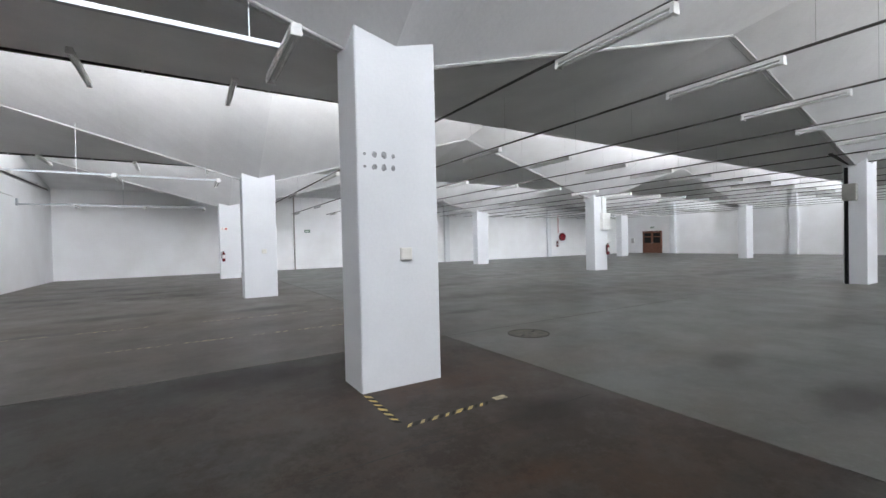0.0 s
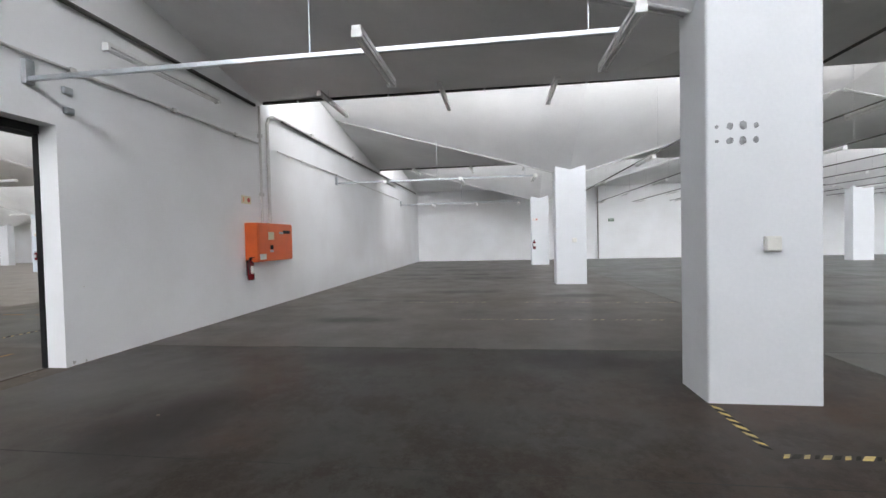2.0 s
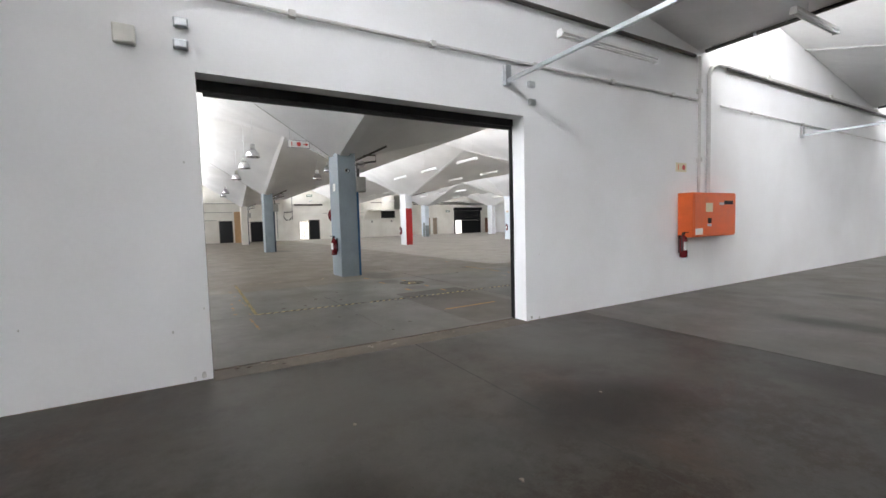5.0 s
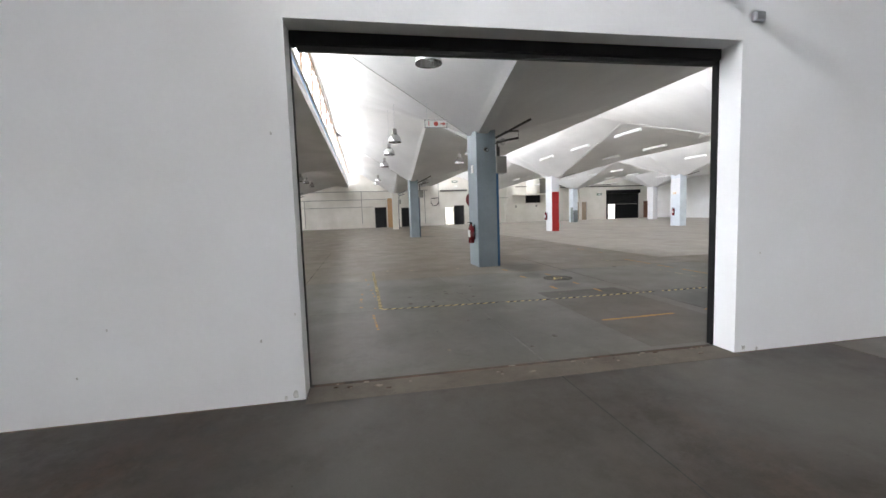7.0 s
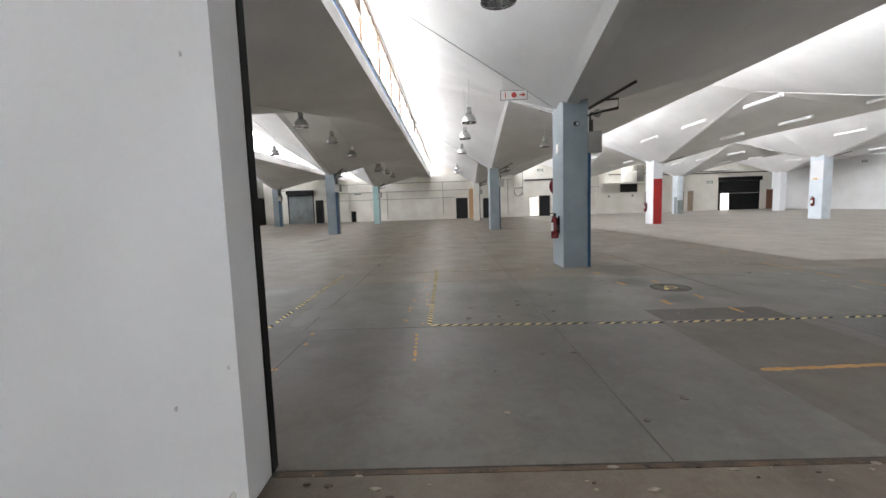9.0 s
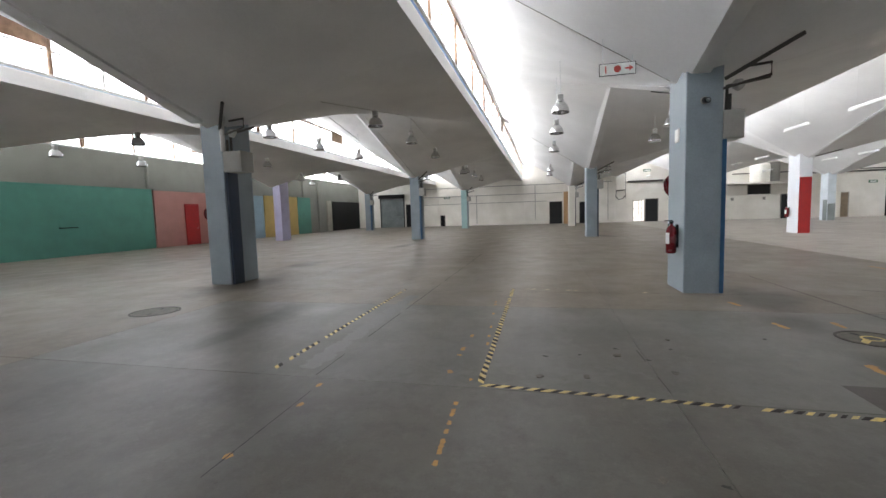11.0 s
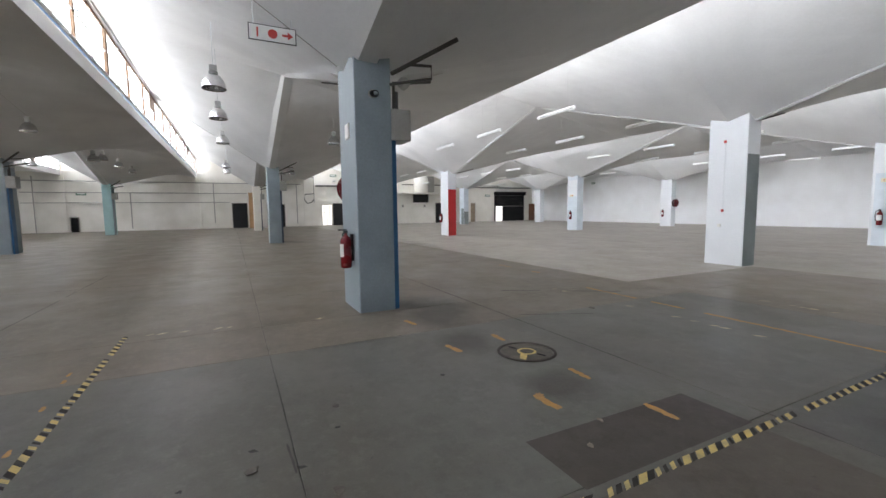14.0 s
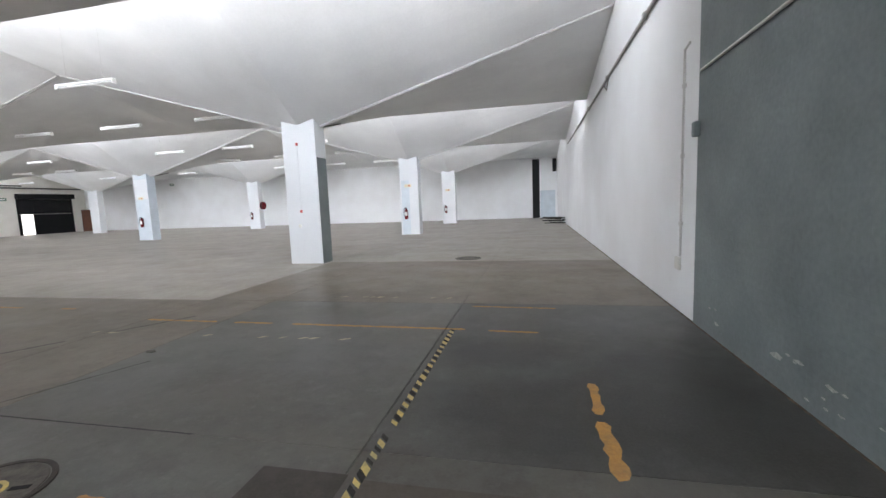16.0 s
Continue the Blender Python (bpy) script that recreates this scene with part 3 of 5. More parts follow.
def slabs(xs, ys, pick):
    for x0, x1 in zip(xs, xs[1:]):
        for y0, y1 in zip(ys, ys[1:]):
            slab(x0, x1, y0, y1, pick((x0 + x1) / 2, (y0 + y1) / 2))


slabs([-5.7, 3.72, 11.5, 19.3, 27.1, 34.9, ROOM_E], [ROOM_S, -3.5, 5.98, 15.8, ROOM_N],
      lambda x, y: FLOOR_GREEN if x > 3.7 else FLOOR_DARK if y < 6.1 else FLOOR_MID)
HX = [HALL_W, -44.6, -36.8, -29.0, -21.2, -12.90, -11.68, -8.62, -5.85]
HY = [HALL_S, -13.2, -3.55, 2.94, 6.03, 9.72, 14.1, 23.3, 32.9, HALL_N]
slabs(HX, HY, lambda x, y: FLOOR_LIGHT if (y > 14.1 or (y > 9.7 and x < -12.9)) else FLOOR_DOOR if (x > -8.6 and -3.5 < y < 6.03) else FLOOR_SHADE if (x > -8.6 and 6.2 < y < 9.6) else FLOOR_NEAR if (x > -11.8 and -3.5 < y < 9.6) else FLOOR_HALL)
part("floor_patch", box(HALL_E + 0.05, -5.46, DOOR_S + 0.005, DOOR_N - 0.005, 0.0004, 0.0022), FLOOR_SILL, floor, "sandy worn concrete strip in the doorway")
part("floor_patch", box(-8.52, -5.95, 4.2, 5.77, 0.0003, 0.0009), FLOOR_EARTH, floor, "brownish worn patch of the concrete floor")
part("floor_patch", box(-9.12, -8.60, 4.27, 5.80, 0.0003, 0.0011), FLOOR_BROWN, floor, "brown square repair in the concrete")


def manhole(x, y, r, mark=False):
    t = thing("manhole_cover", "round rusty cast-iron manhole cover set in the floor", "manhole cover", pose(x, y, 0), "manhole covers")
    part("ring", lathe([(r, 0.0), (r + 0.03, 0.0), (r + 0.03, 0.006), (r, 0.006)], 36, caps=False), DARK_IRON, t)
    lid = part("lid", disc(r - 0.008, 0.0, 0.005, 36), IRON, t)
    for a in (0.4, 3.5):
        part("lifting_slot", box(-0.05, 0.05, -0.018, 0.018, 0.0045, 0.0075, 0.002), BLACK, lid, at=pose(0.62 * r * math.cos(a), 0.62 * r * math.sin(a), 0, 0, 0, math.degrees(a)))
    if mark:
        part("paint_mark", prism([(0.05, -0.07), (0.09, -0.06), (0.20, -0.16), (0.14, -0.19), (0.03, -0.10)], "z", 0.0052, 0.0066), YELLOW, lid, "yellow sprayed stroke")
        part("paint_mark", lathe([(0.075, 0.005), (0.10, 0.005), (0.10, 0.0068), (0.075, 0.0068)], 16, caps=False), YELLOW, lid, "yellow sprayed ring")


manhole(4.9, 5.32, 0.31)
manhole(-10.5, 5.34, 0.275, True)
manhole(-10.76, -4.16, 0.33)
manhole(-9.3, 14.6, 0.31)


def hazard_tape(a, b, w=0.06, pitch=0.125, worn=0.0, yellow=YELLOW, black=TAPE_BLACK):
    """A strip of striped floor tape from a to b; worn is the share that has come away."""
    t = thing("floor_tape", "worn black and yellow striped hazard tape on the floor", "floor tape", group="floor tape")
    a, b = Vector((*a, 0)), Vector((*b, 0))
    d = (b - a).normalized()
    s = Vector((-d.y, d.x, 0)) * w / 2
    n = int((b - a).length / pitch)
    ang = math.degrees(math.atan2(d.y, d.x))
    pieces = {}
    for key, u, v, z, m in (("yellow_stripe", 0.0, 0.53, 0.0016, yellow), ("black_stripe", 0.53, 1.0, 0.0014, black)):
        for kind in range(3):
            e = 0.012 * kind
            quad = [(u * pitch + e, -w / 2), (v * pitch, -w / 2 + e * 0.3), (v * pitch + w * 1.1 - e, w / 2), (u * pitch + w * 1.1, w / 2 - e * 0.3)]
            pieces[key, kind] = mesh_of(key, prism(quad, "z", 0.0002, z), m)
    for k in range(n):
        if random.random() < worn:
            continue
        p = a + d * k * pitch
        for key in ("yellow_stripe", "black_stripe"):
            if key == "yellow_stripe" or worn < 0.25:
                shared(key, pieces[key, random.randrange(3)], t, pose(p.x, p.y, 0, 0, 0, ang))


def worn_line(a, b, w=0.07, gaps=0.15, mat=ORANGE_LINE, step=0.28, label="worn orange painted line on the concrete floor", category="floor line"):
    """A painted floor line, ragged and broken by wear."""
    bm = bmesh.new()
    a, b = Vector((*a, 0)), Vector((*b, 0))
    d = (b - a).normalized()
    s = Vector((-d.y, d.x, 0))
    n = max(1, int((b - a).length / step))
    for k in range(n):
        if random.random() < gaps:
            continue
        pts = []
        m = 9
        for e in range(m + 1):
            taper = 0.55 if e in (0, m) else 1.0
            pts.append(a + d * step * (k + (e + 0.4 * random.random()) / m) + s * (w / 2 * taper * (0.6 + 0.6 * random.random())))
        for e in range(m, -1, -1):
            taper = 0.55 if e in (0, m) else 1.0
            pts.append(a + d * step * (k + (e + 0.4 * random.random()) / m) - s * (w / 2 * taper * (0.6 + 0.6 * random.random())))
        vt = [bm.verts.new((p.x, p.y, 0.0013)) for p in pts]
        bm.faces.new(vt)
    tagged(part("floor_line", bm, mat), label, category, "floor lines", "structure")


hazard_tape((1.66, 4.18), (1.64, 3.31))
hazard_tape((1.64, 3.31), (2.60, 3.33))
hazard_tape((-1.05, 8.09), (3.6, 8.04), worn=0.3, yellow=FADED)
hazard_tape((-2.6, 10.25), (3.7, 10.05), worn=0.35, yellow=FADED)
hazard_tape((-8.69, 1.46), (-8.53, 4.28), worn=0.02)
hazard_tape((-8.53, 4.30), (-8.53, 8.43), worn=0.02)
hazard_tape((-8.7, 1.46), (-13.2, 1.44), worn=0.05)
hazard_tape((-8.74, -0.56), (-13.0, -0.62), worn=0.24)
hazard_tape((-13.2, 1.5), (-12.95, 3.85), worn=0.6, yellow=FADED)
hazard_tape((-9.6, 8.0), (-13.2, 7.95), worn=0.6, yellow=FADED)
hazard_tape((-8.7, 10.05), (-11.1, 10.06), worn=0.55, yellow=FADED)
tagged(part("tape_end", box(2.64, 2.78, 3.33, 3.41, 0.0003, 0.0015), FADED), "grey end of worn tape on the floor", "floor tape")
worn_line((-8.38, 8.48), (-12.86, 8.54), 0.07, 0.05)
worn_line((-7.56, 8.43), (-8.18, 8.45), 0.06, 0.1)
worn_line((-7.33, 9.50), (-8.6, 9.56), 0.06, 0.05)
worn_line((-14.2, 9.0), (-16.5, 9.0), 0.06, 0.3)
worn_line((-7.07, 4.3), (-7.12, 5.6), 0.07, 0.0)
worn_line((-7.16, 5.96), (-7.18, 6.58), 0.095, 0.0, step=0.6)
worn_line((-7.18, 6.65), (-7.17, 7.17), 0.08, 0.0, step=0.5)
worn_line((-12.3, 4.68), (-11.95, 4.75), 0.07, 0.0)
worn_line((-11.2, 5.36), (-10.9, 5.35), 0.07, 0.0)
worn_line((-11.1, 4.7), (-10.8, 4.74), 0.07, 0.0)
worn_line((-9.95, 5.40), (-9.4, 5.37), 0.06, 0.0)
worn_line((-9.14, 5.39), (-8.6, 5.40), 0.06, 0.0)
worn_line((-9.65, 4.76), (-9.4, 4.77), 0.08, 0.0)
worn_line((-7.5, 1.37), (-8.35, 1.33), 0.035, 0.45, ORANGE_LINE, 0.06)
worn_line((-9.3, 1.14), (-10.5, 1.18), 0.045, 0.7, ORANGE_LINE, 0.12)
worn_line((-9.75, 1.39), (-12.6, 1.2), 0.035, 0.82, ORANGE_LINE, 0.1)


SAW_CUT = material("saw_cut_filler", (0.038, 0.036, 0.033), 0.8, vary=0.2, scale=12)


def blot(x, y, r0, mat, label, category, long=1.0, turn=0.0):
    """A thin ragged splash of paint or dirt on the floor."""
    n = 13
    ring = []
    for e in range(n):
        q, rr = 2 * math.pi * e / n, r0 * (0.55 + 0.75 * random.random())
        ring.append((rr * long * math.cos(q), rr * math.sin(q)))
    tagged(part("floor_mark", prism(ring, "z", 0.0003, 0.0012), mat, at=pose(x, y, 0, 0, 0, turn)), label, category, "floor marks", "structure")


for x, y, r0, long in ((-8.94, 1.15, 0.055, 1.4), (-9.4, 1.15, 0.04, 1.0), (-8.79, 1.37, 0.03, 1.5), (-8.09, 0.14, 0.035, 1.5), (-7.36, 0.09, 0.045, 1.3), (-8.47, 0.09, 0.035, 1.6), (-9.62, 4.79, 0.05, 1.3)):
    blot(x, y, r0 * 0.65, ORANGE_LINE, "small splash of worn orange floor paint", "floor paint", long)
for x, y, r0, long in ((-9.49, 2.0, 0.035, 1.6), (-9.58, 2.34, 0.025, 1.2), (-9.82, 2.71, 0.03, 1.9), (-9.87, 3.24, 0.025, 1.4), (-9.51, 2.96, 0.03, 1.5), (-10.35, 4.29, 0.04, 1.0), (-7.6, 2.9, 0.03, 1.6), (-7.2, 2.1, 0.02, 1.2)):
    blot(x, y, r0 * 0.6, SAW_CUT, "small black oil blot on the concrete floor", "stain", long, 70)
PALE_SCUFF = material("pale_scuffed_concrete", (0.128, 0.128, 0.118), 0.5, vary=0.25, scale=5, tint=(0.12, 0.12, 0.11))


def saw_cut(a, b, w=0.011, gaps=0.06):
    worn_line(a, b, w, gaps, SAW_CUT, 0.3, "dark saw-cut joint in the concrete floor", "floor joint")


saw_cut((-5.52, 2.93), (3.7, 2.93), 0.014)
saw_cut((-14.9, 3.4), (-14.9, 6.05), 0.012, 0.2)
saw_cut((-5.95, 0.1), (-8.6, 0.08), 0.010, 0.1)
saw_cut((-8.66, -0.06), (-20.0, -0.1), 0.012, 0.15)
saw_cut((-14.0, -7.75), (-28.0, -7.6), 0.02, 0.1)
saw_cut((-9.5, 6.03), (-15.0, 6.04), 0.016, 0.1)
saw_cut((-3.2, 5.985), (-0.3, 5.985), 0.022, 0.1)
saw_cut((-17.6, -3.5), (-17.6, 9.6), 0.012)
worn_line((-8.8, -0.24), (-12.4, -0.27), 0.24, 0.04, PALE_SCUFF, 0.45, "pale scuffed strip of concrete beside the joint", "floor mark")


SKID = material("brown_tyre_mark", (0.060, 0.050, 0.043), 0.6, vary=0.25, scale=6)
for a, b, w in (((-11.8, 6.2), (-11.15, 7.6), 0.03), ((-13.6, 6.7), (-12.2, 8.9), 0.05), ((-8.75, 2.95), (-10.0, 2.9), 0.014)):
    worn_line(a, b, w, 0.25, SKID, 0.35, "faint brown tyre mark on the concrete floor", "floor mark")


# ---- columns ----
COLUMN_SHIFT = {(-1, 0): (0.07, 0.04), (-2, 1): (-0.09, -0.09), (-1, -1): (-0.28, 0.06), (-2, -2): (-1.0, 0.0)}


def column(i, j, mat, label, panels=()):
    ox, oy = COLUMN_SHIFT.get((i, j), (0, 0))
    cx, cy = col_x(i) + ox, col_y(j) + oy
    hx, hy, hn = 0.465, 0.25, 0.29
    bm = bmesh.new()
    ring = [(-hx, -hy), (0, -hy), (hx, -hy), (hx, 0), (hx, hn), (0, hn), (-hx, hn), (-hx, 0)]
    base = [bm.verts.new((x, y, 0)) for x, y in ring]
    topv = [bm.verts.new((x, y, shell_z(x + ox, y + oy) + 0.03)) for x, y in ring]
    mid = bm.verts.new((0, 0, shell_z(ox, oy) + 0.03))
    for k in range(8):
        bm.faces.new([base[k], base[(k + 1) % 8], topv[(k + 1) % 8], topv[k]])
        bm.faces.new([topv[k], topv[(k + 1) % 8], mid])
    bm.faces.new(base)
    corner = [e for e in bm.edges if abs(e.verts[0].co.x - e.verts[1].co.x) < 1e-6 and abs(e.verts[0].co.y - e.verts[1].co.y) < 1e-6 and abs(abs(e.verts[0].co.x) - hx) < 1e-4 and (abs(e.verts[0].co.y + hy) < 1e-4 or abs(e.verts[0].co.y - hn) < 1e-4)]
    bmesh.ops.bevel(bm, geom=corner, offset=0.018, segments=2, affect="EDGES", profile=0.5)
    t = thing("column", label, "column", pose(cx, cy, 0), "columns", "structure")
    part("shaft", bm, mat, t)
    for side, m, z0, z1, a, b in panels:
        d = 0.004
        lims = {"s": (-hx + 0.02 + a * 0.89, -hx + 0.02 + b * 0.89, -hy - d, -hy + 0.001), "e": (hx - 0.001, hx + d, -hy + 0.02 + a * 0.46, -hy + 0.02 + b * 0.50),
                "w": (-hx - d, -hx + 0.001, -hy + 0.02 + a * 0.46, -hy + 0.02 + b * 0.50), "n": (-hx + 0.02 + a * 0.89, -hx + 0.02 + b * 0.89, hn - 0.001, hn + d)}[side]
        part("paint_band", box(*lims, z0, z1), m, t)
    return t


PLAIN_WHITE = "square white-painted concrete column under the folded roof"
for i, j in ROOM_BAYS:
    column(i, j, COLUMN_WHITE, PLAIN_WHITE)
BG = "blue-grey painted concrete column with worn edges"
hall_paint = {
    (-1, 0): (BLUE_GREY, BG, ()), (-1, -1): (BLUE_GREY, BG, ()), (-2, 0): (BLUE_GREY, BG, ()), (-2, -1): (BLUE_GREY, BG, ()),
    (-3, 0): (DIRTY_WHITE, "grubby white concrete column with dark pipes", ()), (-3, -1): (TURQUOISE, "turquoise painted concrete column", ()),
    (-2, -2): (LAVENDER, "lavender painted concrete column", ()), (-3, -2): (BLUE_GREY, BG, ()), (-1, -2): (BLUE_GREY, BG, ()),
    (-1, 1): (COLUMN_WHITE, "white-painted concrete column with one grey side", (("e", GREY_PAINT, 0.0, 2.75, 0.0, 1.0),)),
    (-2, 1): (COLUMN_WHITE, "white concrete column with a red painted side", (("e", RED, 0.0, 2.65, 0.0, 1.0),)),
    (-2, 2): (PALE_BLUE, "pale blue and white painted concrete column", (("s", COLUMN_WHITE, 2.3, 3.4, 0.0, 1.0),)),
    (-3, 2): (PALE_BLUE, "pale blue concrete column with a grey foot", (("s", GREY_PAINT, 0.0, 1.6, 0.4, 1.0), ("e", GREY_PAINT, 0.0, 1.3, 0.0, 1.0))),
    (-1, 2): (COLUMN_WHITE, "white concrete column with a pale blue stripe", (("s", PALE_BLUE, 0.0, 2.6, 0.08, 0.52),)),
}
for i, j in HALL_BAYS:
    m, lab, pans = hall_paint.get((i, j), (COLUMN_WHITE, PLAIN_WHITE, ()))
    column(i, j, m, lab, pans)


# ---- fittings on walls and columns ----
def fire_extinguisher(at, size=1.0):
    """Upright, hung on a wall that lies behind it (local +y)."""
    t = thing("fire_extinguisher", "red fire extinguisher with white label and black hose", "fire extinguisher", at, "fire extinguishers")
    s = size
    part("cylinder", lathe([(0.06 * s, 0), (0.082 * s, 0.02 * s), (0.082 * s, 0.40 * s), (0.06 * s, 0.46 * s), (0.025 * s, 0.49 * s), (0.022 * s, 0.52 * s)], 20), RED_GLOSS, t, smooth=True)
    part("valve", box(-0.025 * s, 0.025 * s, -0.03 * s, 0.03 * s, 0.515 * s, 0.555 * s, 0.006 * s), BLACK, t)
    part("lever", box(-0.012 * s, 0.012 * s, -0.11 * s, 0.02 * s, 0.557 * s, 0.575 * s, 0.004 * s), BLACK, t)
    part("hose", tube([(-0.03 * s, 0, 0.53 * s), (-0.10 * s, -0.02 * s, 0.50 * s), (-0.115 * s, -0.03 * s, 0.35 * s), (-0.10 * s, -0.03 * s, 0.15 * s)], 0.013 * s, 8), RUBBER, t)
    lab = bmesh.new()
    for z0, z1 in ((0.17, 0.36),):
        va = []
        for k in range(9):
            q = radians(-90 - 55 + 110 * k / 8)
            va.append([lab.verts.new((0.084 * s * math.cos(q), 0.084 * s * math.sin(q), z * s)) for z in (z0, z1)])
        for u, v in zip(va, va[1:]):
            lab.faces.new([u[0], v[0], v[1], u[1]])
    part("label", lab, PAPER, t)
    part("bracket", box(-0.02 * s, 0.02 * s, 0.07 * s, 0.11 * s, 0.1 * s, 0.5 * s, 0.004), BLACK, t)
    return t


def wall_sign(name, label, at, w, h, ground, marks=()):
    """A flat sign facing local -y; marks are (kind, x, z, size, material)."""
    t = thing(name, label, "sign", at)
    part("board", box(-w / 2, w / 2, -0.008, 0, -h / 2, h / 2, 0.002), ground, t)
    if name == "exit_sign" and marks and marks[0][0] == "bar":
        part("border", box(-w / 2 - 0.012, w / 2 + 0.012, -0.004, 0.004, -h / 2 - 0.012, h / 2 + 0.012, 0.002), RUBBER, t)
    for kind, x, z, s, m in marks:
        if kind == "disc":
            part("symbol", lathe([(s, 0.0), (s, 0.003)], 20), m, t, at=pose(x, -0.0075, z, 90))
        elif kind == "bar":
            part("symbol", box(x - s * 0.18, x + s * 0.18, -0.011, -0.0075, z - s, z + s), m, t)
        elif kind == "arrow":
            a = prism([(x - s, z - s * .2), (x, z - s * .2), (x, z - s * .7), (x + s, z), (x, z + s * .7), (x, z + s * .2), (x - s, z + s * .2)], "y", -0.011, -0.0075)
            part("symbol", a, m, t)
        elif kind == "strip":
            part("symbol", box(x - s, x + s, -0.011, -0.0075, z - s * 0.2, z + s * 0.2), m, t)
    return t


def hose_reel(at, r=0.28):
    t = thing("hose_reel", "red wall-mounted fire hose reel", "hose reel", at, "hose reels")
    for y in (-0.24, -0.08):
        part("flange", lathe([(r * 0.2, 0), (r, 0.0), (r, 0.02), (r * 0.2, 0.02)], 28), RED_GLOSS, t, at=pose(0, y, 0, 90))
    bm = bmesh.new()
    for k in range(4):
        rr = r * 0.8
        pts = [(rr * math.cos(q), -0.22 + 0.035 * k, rr * math.sin(q)) for q in (2 * math.pi * e / 20 for e in range(21))]
        tube(pts, 0.017, 6, bm)
    part("hose", bm, RUBBER, t)
    part("spindle", tube([(0, 0, 0), (0, -0.27, 0)], 0.035, 12), BLACK, t)
    return t


def small_box(name, label, category, at, w, h, d, mat, plate=None):
    t = thing(name, label, category, at)
    part("body", box(-w / 2, w / 2, -d, 0, -h / 2, h / 2, min(0.012, d * 0.3)), mat, t)
    part("lid", box(-w / 2 + 0.012, w / 2 - 0.012, -d - 0.006, -d + 0.001, -h / 2 + 0.012, h / 2 - 0.012, 0.003), plate or mat, t)
    return t


SOUTH, EAST, WEST = 0, 90, -90      # turns for fittings that face -y, +x, -x

# orange fire-panel cabinet on the partition wall
cab = thing("fire_panel_cabinet", "orange steel fire alarm cabinet on the white wall", "cabinet", pose(-5.56, 9.44, 1.52, 0, 0, EAST))
part("body", box(-0.76, 0.76, -0.29, 0, -0.42, 0.43, 0.012), ORANGE, cab)
door = part("door", box(-0.735, 0.735, -0.312, -0.291, -0.395, 0.405, 0.006), ORANGE, cab)
part("display", box(0.30, 0.62, -0.318, -0.313, 0.20, 0.275), BLACK, door)
part("display_plate", box(0.12, 0.29, -0.317, -0.313, 0.19, 0.24), LAMP_GREY, door)
part("notice", box(-0.36, -0.12, -0.316, -0.313, 0.06, 0.23), PAPER_CREAM, door)
part("lock", box(-0.29, -0.17, -0.325, -0.313, -0.16, -0.06, 0.004), BLACK, door)
part("lock_plate", box(-0.30, -0.16, -0.316, -0.313, -0.22, -0.17), GALV, door)
part("notice", box(-0.71, -0.46, -0.316, -0.313, -0.37, -0.25), PAPER, door)
fire_extinguisher(pose(-5.43, 8.66, 0.72, 0, 0, EAST), 0.85)
wall_sign("fire_sign", "small cream and orange fire notice on the white wall", pose(-5.561, 8.78, 2.45, 0, 0, EAST), 0.34, 0.17, PAPER_CREAM, (("disc", 0.08, 0.0, 0.05, SIGN_RED), ("bar", -0.1, 0.0, 0.05, ORANGE)))


def conduit(points, r, mat, label="painted steel conduit fixed to the wall", clips=0.0, group="wall conduits"):
    t = thing("conduit", label, "conduit", group=group)
    part("pipe", tube(points, r, 8), mat, t)
    if clips:
        for a, b in zip(points, points[1:]):
            a, b = Vector(a), Vector(b)
            n = int((b - a).length / clips)
            for k in range(n):
                c = a.lerp(b, (k + 0.5) / n)
                part("saddle", box(c.x - r * 1.4, c.x + r * 1.4, c.y - r * 1.6, c.y + r * 1.6, c.z - r * 1.6, c.z + r * 1.6, 0.003), mat, t)
    return t


wx = -5.52
conduit([(wx, -6, 3.72), (wx, 9.28, 3.77)], 0.022, PIPE, clips=1.6)
conduit([(wx, 10.1, 3.75), (wx, 23.0, 3.72)], 0.018, PIPE, clips=2.5)
conduit([(wx, 9.33, 1.95), (wx, 9.33, 4.62)], 0.028, PIPE, clips=0.9)
conduit([(wx, 9.66, 1.95), (wx, 9.66, 4.3), (wx, 9.75, 4.46), (wx, 9.95, 4.55), (wx, 10.3, 4.58), (wx, 27.9, 4.6)], 0.04, PIPE, clips=3.0)
conduit([(wx + 0.03, 10.3, 4.52), (wx + 0.03, 27.9, 4.54)], 0.03, DARK_PIPE, "dark cable run high on the wall")
conduit([(wx + 0.03, -4.5, 4.58), (wx + 0.03, 9.1, 4.58)], 0.035, DARK_PIPE, "dark cable run high on the wall")
for y, z in ((4.975, 3.48), (4.985, 3.23), (0.62, 3.45), (0.61, 3.25)):
    small_box("wall_bracket", "small grey steel bracket plate on the wall", "bracket", pose(-5.56, y, z, 0, 0, EAST), 0.12, 0.09, 0.05, GALV)


def batten(at, length=1.35, mat=ENAMEL, tubes=2, group="fluorescent battens"):
    """A fluorescent batten along local x, hung by its top."""
    t = thing("fluorescent_batten", "unlit white fluorescent batten light hung below the roof", "light fitting", at, group)
    part("tray", box(-length / 2, length / 2, -0.045, 0.045, -0.05, 0.0, 0.008), mat, t)
    for s in (-1, 1):
        part("lampholder", box(s * (length / 2 - 0.02) - 0.02, s * (length / 2 - 0.02) + 0.02, -0.05, 0.05, -0.11, -0.045, 0.005), ENAMEL, t)
    for k in range(tubes):
        y = (k - (tubes - 1) / 2) * 0.06
        part("tube", tube([(-length / 2 + 0.03, y, -0.08), (length / 2 - 0.03, y, -0.08)], 0.015, 10), TUBE, t)
    return t


